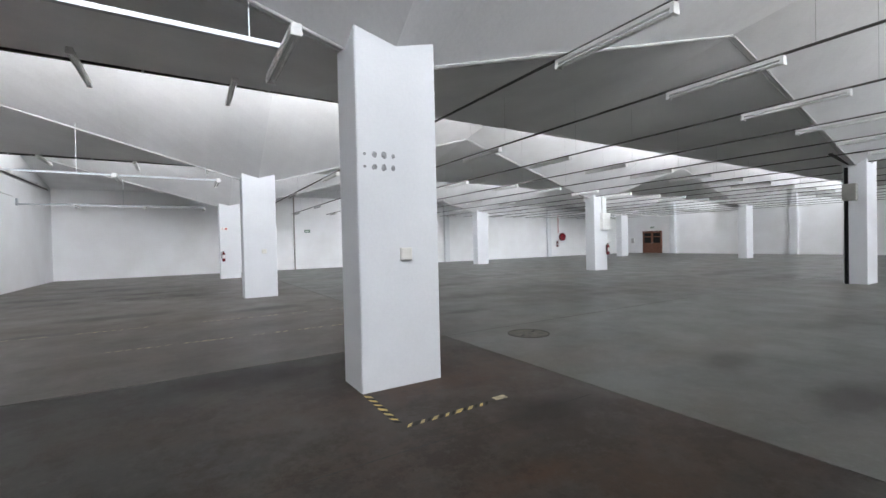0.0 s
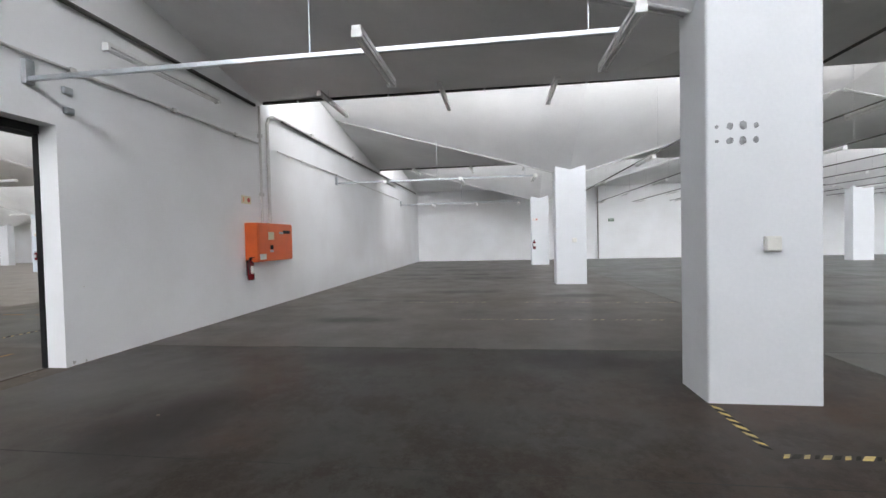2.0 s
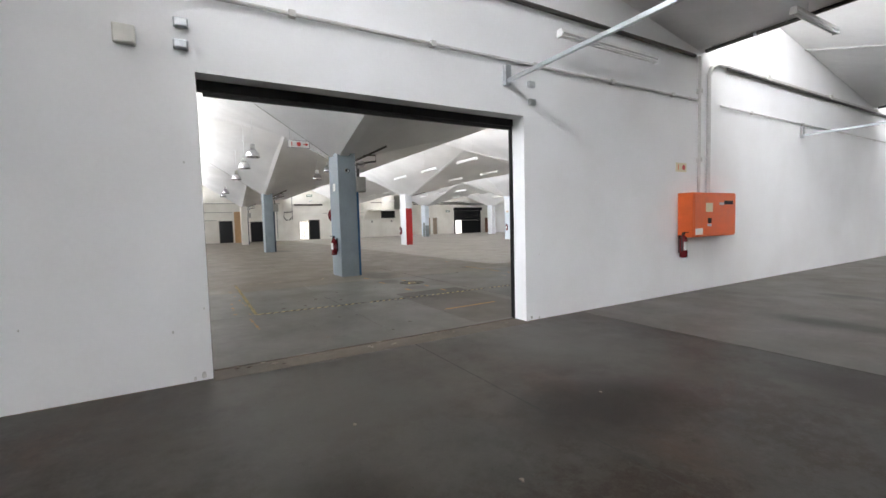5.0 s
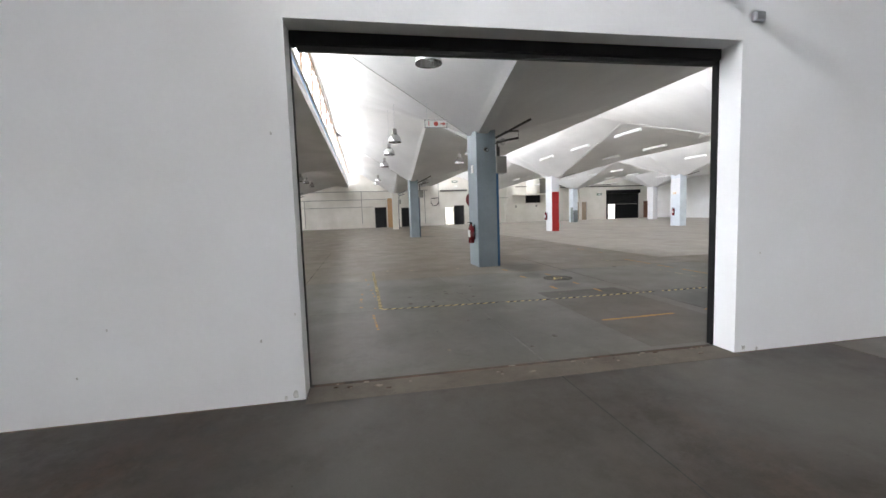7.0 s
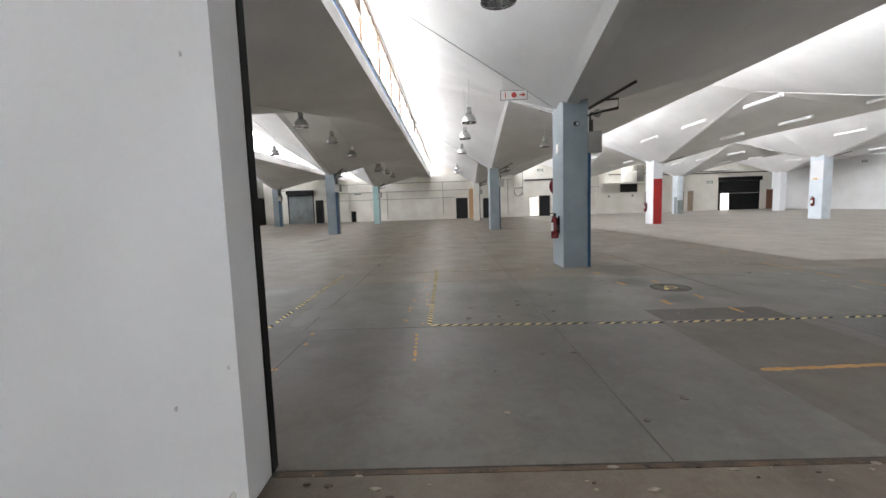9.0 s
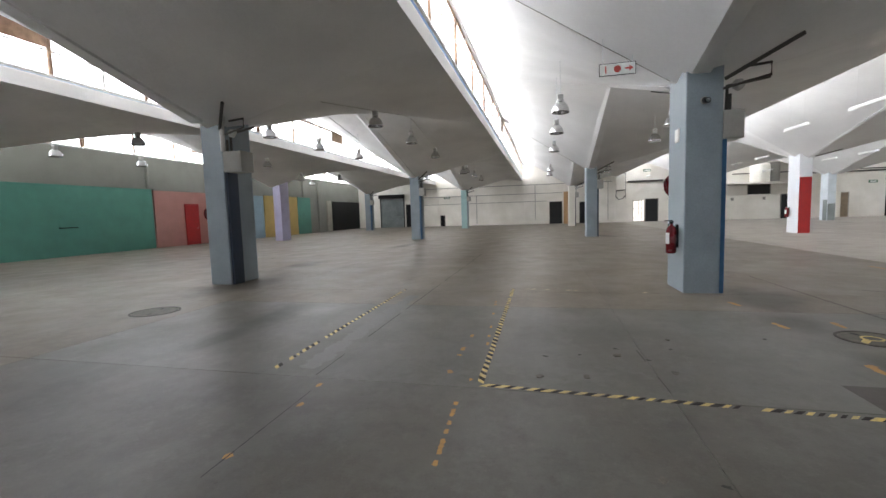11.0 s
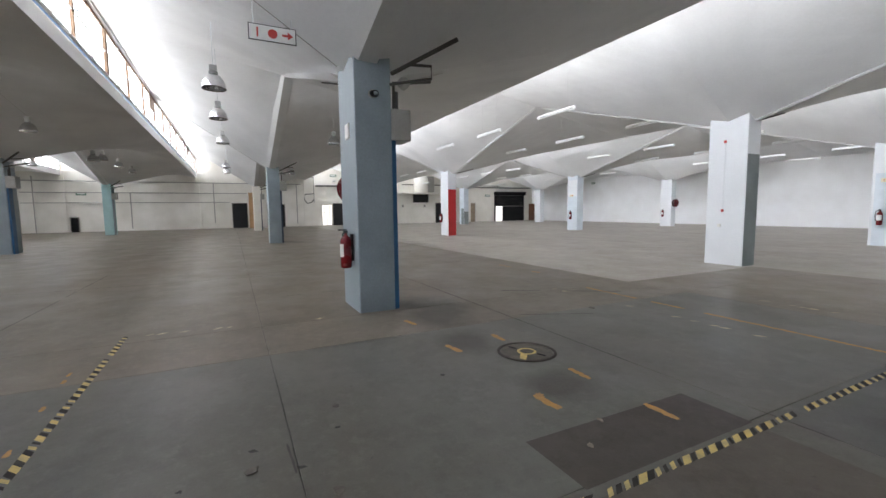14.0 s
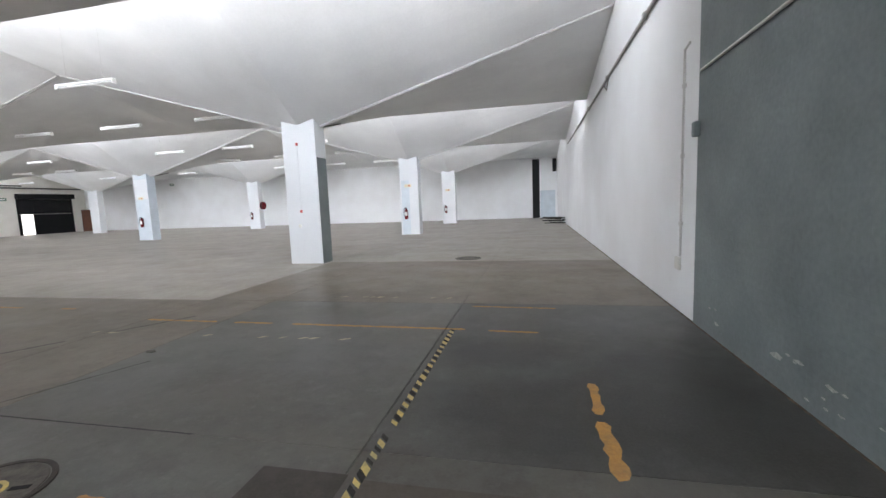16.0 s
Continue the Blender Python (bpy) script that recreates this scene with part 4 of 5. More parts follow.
def lighting_rail(y, x1, z=3.46):
    """A galvanised channel from the partition wall, hung on rods, with battens below it."""
    t = thing("lighting_rail", "galvanised steel channel hung on thin rods below the roof", "lighting rail", group="lighting rails")
    part("channel", box(-5.5, x1, y - 0.025, y + 0.025, z - 0.025, z + 0.025, 0.004), GALV, t)
    part("wall_bracket", box(-5.556, -5.49, y - 0.05, y + 0.05, z - 0.06, z + 0.22, 0.004), GALV, t)
    j = 0 if y < 9 else 1 if y < 19 else 2
    for x in (-2.1, 0.72):
        part("hanger", tube([(x, y, z), (x, y, shell_z(x - CX, y - col_y(j)) + 0.01)], 0.008, 6), GALV, t)


for y in (4.52, 13.95, 23.5):
    lighting_rail(y, 1.1)
    for x in ((-1.4, 1.02) if y < 9 else (-3.7, -1.3, 1.0)):
        batten(pose(x, y + 0.06, 3.434, 0, 0, 90), 1.3)
batten(pose(-5.1, 6.2, 4.12, 0, 0, 90), 2.2)
for j in (0, 1):
    y = col_y(j) + EDGE_N - 0.2
    for x in (-3.72, -1.25, 1.0):
        b = batten(pose(x, y, 4.58, 0, 0, 90), 1.6)
        part("hanger", tube([(-0.3, 0, 0), (-0.3, 0, shell_z(x - CX, EDGE_N - 0.5) - 4.57)], 0.004, 5), GALV, b)
    # black line under the low roof edge, drawn as a dark tube with saddles
    t = thing("eaves_dark_line", "dark line under the low edge of the roof", "cable run", group="eaves cable runs")
    part("cable", tube([(-5.45, y + 0.1, Z_LOW - 0.02), (3.6, y + 0.1, Z_LOW - 0.02)], 0.034, 6), DARK_PIPE, t)
    for x in (-4.6, -2.5, -0.4, 1.7):
        part("saddle", box(x - 0.02, x + 0.02, y + 0.055, y + 0.145, Z_LOW - 0.06, Z_LOW + 0.004, 0.004), GALV, t)
conduit([(-5.5, 28.2, 3.9), (1.2, 28.2, 3.95)], 0.025, GALV, "galvanised channel along the back wall", group="lighting rails")
for x in (-4.4, -2.4, -0.6):
    batten(pose(x, 28.1, 3.88), 1.2)

small_box("junction_box", "small white junction box high on the wall", "electrical box", pose(-5.56, 0.18, 3.26, 0, 0, EAST), 0.17, 0.17, 0.06, PLASTIC)

# long conduits with battens across the east part of the room
rod_x = [3.92 + 2.24 * k for k in range(16)]
for k, x in enumerate(rod_x):
    t = thing("lighting_conduit", "long dark conduit hung below the roof, carrying lights", "lighting conduit", group="lighting conduits")
    part("pipe", tube([(x, -7.5, 3.62), (x, 28.6, 3.62)], 0.018, 6), DARK_PIPE, t)
    for y in (-2.0, 2.9, 8.2, 12.6, 17.8, 22.5, 27.0):
        i = round((x - CX) / PX)
        j = math.floor((y - (CY - EDGE_S)) / PY)
        part("hanger", tube([(x, y - 0.9, 3.62), (x, y - 0.9, shell_z(x - col_x(i), y - 0.9 - col_y(j)) + 0.01)], 0.003, 4), LAMP_GREY, t)
    for y in (-2.0, 2.98, 8.17, 12.65, 17.8, 22.4, 27.0):
        batten(pose(x, y, 3.6, 0, 0, 90), 1.4)

# fittings on the room's columns
A = (col_x(0), col_y(0) - 0.25)
small_box("switch_plate", "square white switch plate on the column", "switch", pose(2.155, A[1], 1.40, 0, 0, SOUTH), 0.135, 0.135, 0.03, PLASTIC)
small_box("switch_plate", "square white switch plate on the column", "switch", pose(2.2, col_y(1) - 0.25, 1.38, 0, 0, SOUTH), 0.135, 0.135, 0.03, PLASTIC)
glue = thing("glue_marks", "two rows of grey glue marks on the white column", "glue marks", pose(1.72, A[1] - 0.001, 2.30))
for r in range(2):
    for c, s in enumerate((0.016, 0.028, 0.034, 0.024)):
        bm = bmesh.new()
        n = 9
        v = [bm.verts.new((0.105 * c + s * (0.75 + 0.5 * random.random()) * math.cos(2 * math.pi * e / n), -0.0005, 0.125 * (1 - r) + s * (0.8 + 0.6 * random.random()) * math.sin(2 * math.pi * e / n))) for e in range(n)]
        bm.faces.new(v)
        part("mark", bm, GLUE, glue)
wall_sign("fire_sign", "small red and white fire sign on the column", pose(1.85, col_y(2) - 0.26, 2.45), 0.34, 0.14, PAPER, (("disc", 0.07, 0, 0.05, SIGN_RED), ("bar", -0.09, 0, 0.05, SIGN_RED)))
fire_extinguisher(pose(1.78, col_y(2) - 0.36, 0.85), 0.9)
small_box("distribution_box", "white steel distribution box on the column", "electrical box", pose(17.95, col_y(1) - 0.25, 2.4), 0.6, 0.85, 0.16, ENAMEL)
fire_extinguisher(pose(18.08, col_y(1) - 0.36, 0.75), 1.0)
conduit([(17.8, col_y(1) - 0.27, 2.83), (17.8, col_y(1) - 0.27, 3.6)], 0.025, PIPE, "white conduit on the column")
conduit([(col_x(1) - 0.5, col_y(0) + 0.2, 0), (col_x(1) - 0.5, col_y(0) + 0.2, 3.5)], 0.05, BLACK, "black down pipe beside the column")
small_box("junction_box", "grey junction box on the column", "electrical box", pose(col_x(1) - 0.466, col_y(0) + 0.1, 2.75, 0, 0, WEST), 0.32, 0.5, 0.2, BOX_GREY)
for i, j in ((1, 0), (1, 1), (2, 1), (1, 2)):
    tagged(part("conduit_bundle", tube([(col_x(i) - 0.45, col_y(j) + 0.15, 3.62), (col_x(i) - 1.4, col_y(j) + 0.3, 3.85)], 0.05, 6), DARK_PIPE), "dark bundle of conduits under the roof", "conduit", "conduit bundles")
conduit([(6.3, ROOM_N - 0.05, 0), (6.3, ROOM_N - 0.05, 4.7)], 0.045, BOX_GREY, "grey down pipe on the back wall")
wall_sign("exit_sign", "small green exit sign on the white wall", pose(7.13, ROOM_N - 0.01, 2.5), 0.36, 0.18, GREEN_SIGN, (("strip", 0, 0, 0.12, PAPER),))
hose_reel(pose(31.0, ROOM_N - 0.01, 1.85), 0.36)
conduit([(30.6, ROOM_N - 0.04, 2.2), (30.6, ROOM_N - 0.04, 4.0)], 0.03, RED, "thin water pipe to the hose reel")
fire_extinguisher(pose(30.4, ROOM_N - 0.12, 0.9))


def panel_door(name, label, at, w, h, mat, leaves=2, glazed=True, leaf_mat=None):
    """Facing local -y, with a frame, leaves, glazed upper panels and handles."""
    t = thing(name, label, "door", at, kind="structure")
    part("frame", box(-w / 2 - 0.07, -w / 2, -0.05, 0.02, 0, h + 0.07, 0.006), mat, t)
    part("frame", box(w / 2, w / 2 + 0.07, -0.05, 0.02, 0, h + 0.07, 0.006), mat, t)
    part("frame", box(-w / 2, w / 2, -0.05, 0.02, h, h + 0.07, 0.006), mat, t)
    lw = w / leaves
    for k in range(leaves):
        x = -w / 2 + k * lw
        leaf = part("leaf", box(x + 0.006, x + lw - 0.006, -0.03, 0.012, 0.01, h - 0.006, 0.005), leaf_mat or mat, t)
        if glazed:
            for z0, z1 in ((1.05, h * 0.74), (h * 0.78, h - 0.14)):
                part("glazing", box(x + 0.12, x + lw - 0.12, -0.034, -0.029, z0, z1), BLACK, leaf)
        part("handle", box(x + (lw - 0.10 if k == 0 else 0.05), x + (lw - 0.05 if k == 0 else 0.10), -0.075, -0.028, 1.0, 1.04, 0.006), GALV, leaf)
    return t


panel_door("door_east", "brown timber double door with glazed upper panels", pose(ROOM_E - 0.01, 25.85, 0, 0, 0, WEST), 1.95, 2.2, BROWN_WOOD)
wall_sign("exit_sign", "small sign above the double door", pose(ROOM_E - 0.01, 25.85, 2.62, 0, 0, WEST), 0.4, 0.16, GREEN_SIGN, (("strip", 0, 0, 0.13, PAPER),))
small_box("wall_box", "small grey box on the white wall", "electrical box", pose(ROOM_E - 0.01, 28.0, 1.3, 0, 0, WEST), 0.3, 0.5, 0.12, LAMP_GREY)


# ---- hall: lamps ----
def high_bay(at, drop):
    """A bell-shaped lamp; its rim lies at the origin, its rod runs up by drop."""
    t = thing("high_bay_lamp", "bell-shaped aluminium high-bay lamp hung from the roof", "lamp", at, "high-bay lamps")
    outer = [(0.228, 0.0), (0.225, 0.03), (0.212, 0.11), (0.178, 0.19), (0.128, 0.25), (0.078, 0.29)]
    inner = [(0.072, 0.283), (0.122, 0.243), (0.171, 0.183), (0.205, 0.105), (0.218, 0.03), (0.221, 0.0)]
    bm = bmesh.new()
    rings = [[bm.verts.new((r * math.cos(2 * math.pi * s / 28), r * math.sin(2 * math.pi * s / 28), z)) for s in range(28)] for r, z in outer + inner]
    for u, v in zip(rings, rings[1:] + rings[:1]):
        for s in range(28):
            bm.faces.new([u[s], u[(s + 1) % 28], v[(s + 1) % 28], v[s]])
    part("shade", bm, ALU, t, smooth=True)
    part("neck", lathe([(0.075, 0.285), (0.085, 0.30), (0.085, 0.34), (0.06, 0.355)], 20), LAMP_GREY, t)
    part("ballast_box", box(-0.085, 0.085, -0.07, 0.07, 0.35, 0.46, 0.012), LAMP_GREY, t)
    part("bulb", lathe([(0.02, 0.28), (0.035, 0.24), (0.055, 0.16), (0.05, 0.09), (0.02, 0.06)], 16), TUBE, t, smooth=True)
    part("rod", tube([(0, 0, 0.455), (0, 0, drop)], 0.006, 6), GALV, t)
    return t


def roof_over(x, y):
    i = round((x - CX) / PX)
    j = math.floor((y - (CY - EDGE_S)) / PY)
    return shell_z(x - col_x(i), y - col_y(j))


LAMP_Z = 3.98
for x, y in [(-9.24, 2.45), (-17.0, 2.47), (-20.1, 2.47), (-24.6, 2.5), (-34.0, 2.5), (-37.5, 2.5), (-23.3, 6.22), (-20.08, 5.95), (-37.5, 6.4),
             (-17.6, -2.94), (-21.05, -2.88), (-25.2, -3.0), (-30.6, -2.65), (-33.8, -3.0), (-37.2, -3.0), (-40.8, -3.0),
             (-18.0, -6.9), (-21.05, -6.8), (-24.2, -6.5), (-34.5, -7.0), (-38, -7.0),
             (-17.5, -11.8), (-24.95, -12.0), (-28.4, -12.2), (-35.0, -13.0), (-18.3, -16.8), (-34.0, -16.8), (-37.5, -16.8), (-22, -16.8)]:
    z = min(LAMP_Z if y > -1 else 4.16, roof_over(x, y) - 0.5)
    high_bay(pose(x, y, z), roof_over(x, y) - z + 0.01)

for j in (1, 2, 3):
    for i in (-1, -2, -3):
        for dx in ((-3.75, -7.45, -11.2) if i == -1 else (-3.7, -7.4, -11.0)):
            for dy in (-2.52, 1.48):
                x, y = col_x(i) + dx, col_y(j) + dy
                if x < HALL_W + 1:
                    continue
                b = batten(pose(x, y, 4.42), 1.6, ENAMEL, 2, "hall battens")
                for s in (-0.5, 0.5):
                    part("hanger", tube([(s, 0, 0), (s, 0, roof_over(x + s, y) - 4.42 + 0.01)], 0.0018, 4), PIPE, b)


# ---- hall: fittings on columns ----
def column_services(i, j, sleeve):
    """A blue cover board, a beige box and dark conduits on a column's north side."""
    ox, oy = COLUMN_SHIFT.get((i, j), (0, 0))
    cx, cy = col_x(i) + ox, col_y(j) + 0.29 + oy
    wide = 0.16 if (i, j) == (-1, -1) else 0.0
    tagged(part("cover_board", box(cx + 0.12, cx + 0.44, cy + 0.001, cy + 0.07, 0, 2.5, 0.006), sleeve), "tall blue cover board fixed to the column", "cover board", "cover boards")
    t = thing("junction_box", "beige-grey steel junction box high on the column", "electrical box", group="column junction boxes")
    part("body", box(cx + 0.06, cx + 0.47, cy + 0.001, cy + 0.30 + wide, 2.50, 2.95, 0.012), BOX_GREY, t)
    part("lid", box(cx + 0.471, cx + 0.482, cy + 0.03, cy + 0.27 + wide, 2.53, 2.92, 0.004), BOX_GREY, t)
    part("conduit", tube([(cx + 0.3, cy + 0.1, 2.95), (cx + 0.3, cy + 0.1, 3.35), (cx + 0.3, cy + 0.7, 3.45)], 0.03, 8), DARK_PIPE, t)
    part("conduit", tube([(cx + 0.42, cy + 0.1, 2.95), (cx + 0.42, cy + 0.1, 3.2)], 0.025, 8), DARK_PIPE, t)
    if wide:
        part("trunk_pipe", tube([(cx + 0.5, cy + 0.05, 2.95), (cx + 0.5, cy + 0.05, 3.42), (cx + 0.62, cy + 0.2, 3.66)], 0.05, 10), PIPE, t, "thick pale painted pipe")
    b = thing("conduit_bundle", "dark conduit running up under the roof from the column", "conduit", group="conduit bundles")
    part("pipe", tube([(cx + 0.5, cy + 0.0, 3.42), (cx + 1.2, cy + 0.7, 3.76)], 0.032, 8), DARK_PIPE, b)
    a = thing("spotlight_bracket", "dark metal spotlight bracket on the column", "bracket", group="spotlight brackets")
    part("arm", tube([(cx + 0.46, cy - 0.02, 3.28), (cx + 0.52, cy + 0.62, 3.42), (cx + 0.52, cy + 0.62, 3.60), (cx + 0.5, cy + 0.25, 3.58)], 0.022, 6), DARK_PIPE, a)
    part("lamp_head", lathe([(0.03, -0.08), (0.08, -0.06), (0.09, 0.02), (0.05, 0.07)], 14), LAMP_GREY, a, at=pose(cx + 0.4, cy + 0.22, 3.34, 60, 0, 20))


for (i, j), m in {(-1, 0): BLUE, (-1, -1): NAVY, (-2, 0): NAVY, (-2, -1): BLUE, (-3, 0): NAVY, (-3, -2): BLUE, (-3, -1): BLUE_GREY}.items():
    column_services(i, j, m)
for i, j in ((-1, 1), (-2, 1), (-1, 2), (-2, 2)):
    tagged(part("conduit_bundle", tube([(col_x(i) + 0.42, col_y(j) + 0.26, 3.60), (col_x(i) + 0.45, col_y(j) + 1.3, 3.85)], 0.035, 6), DARK_PIPE), "dark conduit running up under the roof from the column", "conduit", "conduit bundles")

E_S, E_X = col_y(0) - 0.21, col_x(-1) + 0.07
fire_extinguisher(pose(E_X + 0.16, E_S - 0.11, 0.64), 1.0)
small_box("notice_plate", "small white notice plate on the blue-grey column", "notice", pose(E_X + 0.06, E_S, 2.65), 0.2, 0.22, 0.02, PLASTIC)
hose_reel(pose(E_X - 0.467, col_y(0) + 0.02, 1.85, 0, 0, WEST), 0.25)
cam_dome = thing("security_camera", "small black security camera on the column", "camera", pose(E_X + 0.465, col_y(0) + 0.05, 3.12, 0, 0, EAST))
part("mount", lathe([(0.06, 0), (0.06, 0.02), (0.045, 0.03)], 16), BOX_GREY, cam_dome, at=pose(0, 0, 0, 90))
part("body", tube([(0, -0.03, 0), (0, -0.16, -0.03)], 0.045, 14), BLACK, cam_dome)
part("lens", lathe([(0.03, 0), (0.028, 0.012)], 12), GALV, cam_dome, at=pose(0, -0.163, -0.03, 90))
sign = wall_sign("exit_sign", "hanging white sign with red symbols and arrow", pose(-13.35, 3.28, 3.86, 0, 0, EAST), 0.58, 0.19, PAPER,
                 (("bar", -0.19, 0, 0.06, SIGN_RED), ("disc", 0.0, 0, 0.06, SIGN_RED), ("arrow", 0.19, 0, 0.07, SIGN_RED)))
part("hanger", tube([(-0.24, -0.004, 0.09), (-0.24, -0.004, 0.75)], 0.005, 5), GALV, sign)
part("hanger", tube([(0.24, -0.004, 0.09), (0.24, -0.004, 0.45)], 0.005, 5), GALV, sign)
conduit([(E_X - 0.47, E_S + 0.1, 3.46), (E_X - 1.2, E_S + 0.18, 3.68), (E_X - 1.8, E_S + 0.16, 3.85), (E_X - 2.6, E_S + 0.17, 4.08)], 0.012, RUBBER, "loose black cable below the roof")

# white column with alarm fittings, red column, others
F_S, F_X = col_y(1) - 0.25, col_x(-1)
for z in (3.10, 1.38):
    small_box("call_point", "small red alarm call point on the white column", "call point", pose(F_X - 0.05, F_S, z), 0.06, 0.07, 0.04, SIGN_RED)
conduit([(F_X - 0.05, F_S - 0.008, 1.42), (F_X - 0.05, F_S - 0.008, 3.06)], 0.008, COLUMN_WHITE, "thin conduit on the white column")
small_box("socket", "small white socket plate on the column", "socket", pose(F_X - 0.12, F_S, 1.0), 0.08, 0.08, 0.02, PLASTIC)
for i, j, dx in ((-1, 2, -0.15), (-1, 3, -0.2), (-2, 1, -0.25), (-2, 2, -0.05), (-2, 3, -0.15)):
    ox, oy = COLUMN_SHIFT.get((i, j), (0, 0))
    fire_extinguisher(pose(col_x(i) + dx + ox, col_y(j) - 0.36 + oy, 0.75), 1.0)
for i, j in ((-1, 2), (-1, 3), (-2, 2)):
    wall_sign("fire_sign", "small red and white fire sign on the column", pose(col_x(i) - 0.05, col_y(j) - 0.262, 2.35), 0.34, 0.14, PAPER_CREAM, (("disc", 0.07, 0, 0.045, SIGN_RED), ("bar", -0.09, 0, 0.045, SIGN_RED)))
hose_reel(pose(col_x(-2) + 0.467, col_y(3), 1.8, 0, 0, EAST), 0.3)

# partition wall, hall side
hx = HALL_E - 0.03
conduit([(hx, 7.2, 2.73), (hx, 8.86, 2.73)], 0.014, PLASTIC, "thin white conduit on the grey wall")
conduit([(hx, 9.5, 4.22), (hx, 27.0, 4.27)], 0.03, BOX_GREY, "grey cable conduit along the wall", clips=3.0)
conduit([(hx, 15.4, 4.25), (hx, 14.9, 4.0), (hx, 14.6, 4.22)], 0.015, BOX_GREY, "loose cable loop on the wall")
conduit([(hx, 9.22, 3.13), (hx, 9.38, 3.1), (hx, 9.40, 0.7)], 0.014, PIPE, "thin painted conduit on the white wall", clips=0.8)
small_box("socket_box", "small grey switch box on the wall", "switch", pose(HALL_E - 0.013, 8.93, 2.14, 0, 0, WEST), 0.09, 0.16, 0.06, GREY_PAINT)
small_box("socket", "small white socket plate on the wall", "socket", pose(HALL_E, 9.52, 0.6, 0, 0, WEST), 0.16, 0.16, 0.03, PLASTIC)

# ---- hall: south wall with painted partitions ----
def partition_panel(x0, x1, z1, mat, label, hatch=None):
    t = thing("partition_panel", label, "partition", pose((x0 + x1) / 2, HALL_S, 0), "painted partitions")
    w = abs(x1 - x0)
    part("board", box(-w / 2 + 0.01, w / 2 - 0.01, 0.001, 0.09, 0, z1, 0.006), mat, t)
    part("capping", box(-w / 2 + 0.005, w / 2 - 0.005, 0.0, 0.11, z1, z1 + 0.05, 0.006), OLIVE_GREY, t)
    if hatch:
        part("hatch", box(hatch - 0.35, hatch + 0.35, 0.091, 0.105, 1.35, 2.0, 0.004), mat, t)
        part("hatch_shelf", box(hatch - 0.4, hatch + 0.4, 0.091, 0.17, 1.30, 1.34, 0.006), BLACK, t)


partition_panel(-12.6, -17.6, 3.3, SKY_BOARD, "dusty blue painted timber partition along the wall")
partition_panel(-17.6, -24.75, 3.3, TEAL_BOARD, "teal green painted timber partition along the wall", 0.9)
partition_panel(-24.85, -29.5, 3.25, PINK_BOARD, "salmon pink painted timber partition along the wall")
partition_panel(-29.6, -34.5, 3.25, SKY_BOARD, "dusty blue painted timber partition along the wall", -0.6)
partition_panel(-34.6, -36.0, 3.3, MUSTARD, "mustard yellow painted partition along the wall")
partition_panel(-37.6, -39.2, 3.3, MUSTARD, "mustard yellow painted partition along the wall")
partition_panel(-39.3, -41.4, 3.3, TEAL_BOARD, "teal green painted timber partition along the wall")
partition_panel(-44.6, -45.5, 3.1, GREY_DOOR, "grey painted partition along the wall")
partition_panel(-45.7, -52.3, 3.05, BLACK, "black panelled partition along the wall")
for x in (-9.0, -16.8, -24.7, -32.5, -40.3, -43.0):
    tagged(part("pilaster", box(x - 0.2, x + 0.2, HALL_S + 0.001, HALL_S + 0.2, 3.36 if x > -41 else 0, 4.8, 0.01), OLIVE_GREY), "grey-green pilaster on the side wall", "pilaster", "side wall pilasters", "structure")

hose_reel(pose(-28.7, HALL_S + 0.1, 1.9, 0, 0, 180), 0.42)
panel_door("door_red", "red painted timber door in the pink partition", pose(-27.4, HALL_S + 0.12, 0, 0, 0, 180), 0.9, 2.45, RED, 1, False)
for x in (-28.95, -29.2):
    conduit([(x, HALL_S + 0.13, 2.35), (x, HALL_S + 0.13, 4.7)], 0.04, RED, "red water pipe up the side wall", group="side wall pipes")

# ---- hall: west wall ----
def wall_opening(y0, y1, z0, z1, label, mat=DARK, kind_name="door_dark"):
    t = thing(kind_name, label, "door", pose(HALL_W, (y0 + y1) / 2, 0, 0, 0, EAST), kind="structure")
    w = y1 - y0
    # flat sheet on the uncut wall, its dark colour painting the opening's gloom
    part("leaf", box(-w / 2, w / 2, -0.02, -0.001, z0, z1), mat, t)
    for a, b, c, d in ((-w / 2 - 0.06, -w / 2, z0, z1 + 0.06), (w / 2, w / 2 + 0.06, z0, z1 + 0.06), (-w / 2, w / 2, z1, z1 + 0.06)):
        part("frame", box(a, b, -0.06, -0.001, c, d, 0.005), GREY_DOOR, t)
    return t


def roller_door(y0, y1, z1, label, mat, light=None):
    t = thing("roller_door", label, "roller door", pose(HALL_W, (y0 + y1) / 2, 0, 0, 0, EAST), kind="structure")
    w = y1 - y0
    slat = mesh_of("slat", box(-w / 2, w / 2, -0.03, -0.004, 0, 0.088, 0.008), mat)
    for k in range(int((z1 - 0.4) / 0.09)):
        if light and k * 0.09 < light[2]:
            continue
        shared("slat", slat, t, pose(0, 0, k * 0.09))
    if light:
        a, b, h = light
        part("leaf", box(-w / 2, a, -0.03, -0.004, 0, h, 0.004), mat, t)
        part("leaf", box(b, w / 2, -0.03, -0.004, 0, h, 0.004), mat, t)
        part("daylight", box(a, b, -0.012, -0.004, 0.02, h), DAYLIGHT, t, "bright daylight through the open wicket door")
    part("drum_box", box(-w / 2 - 0.15, w / 2 + 0.15, -0.45, -0.001, z1 - 0.4, z1 + 0.05, 0.02), BLACK, t)
    for s in (-1, 1):
        part("guide", box(s * (w / 2 + 0.05) - 0.05, s * (w / 2 + 0.05) + 0.05, -0.09, -0.001, 0, z1 - 0.4, 0.006), BLACK, t)


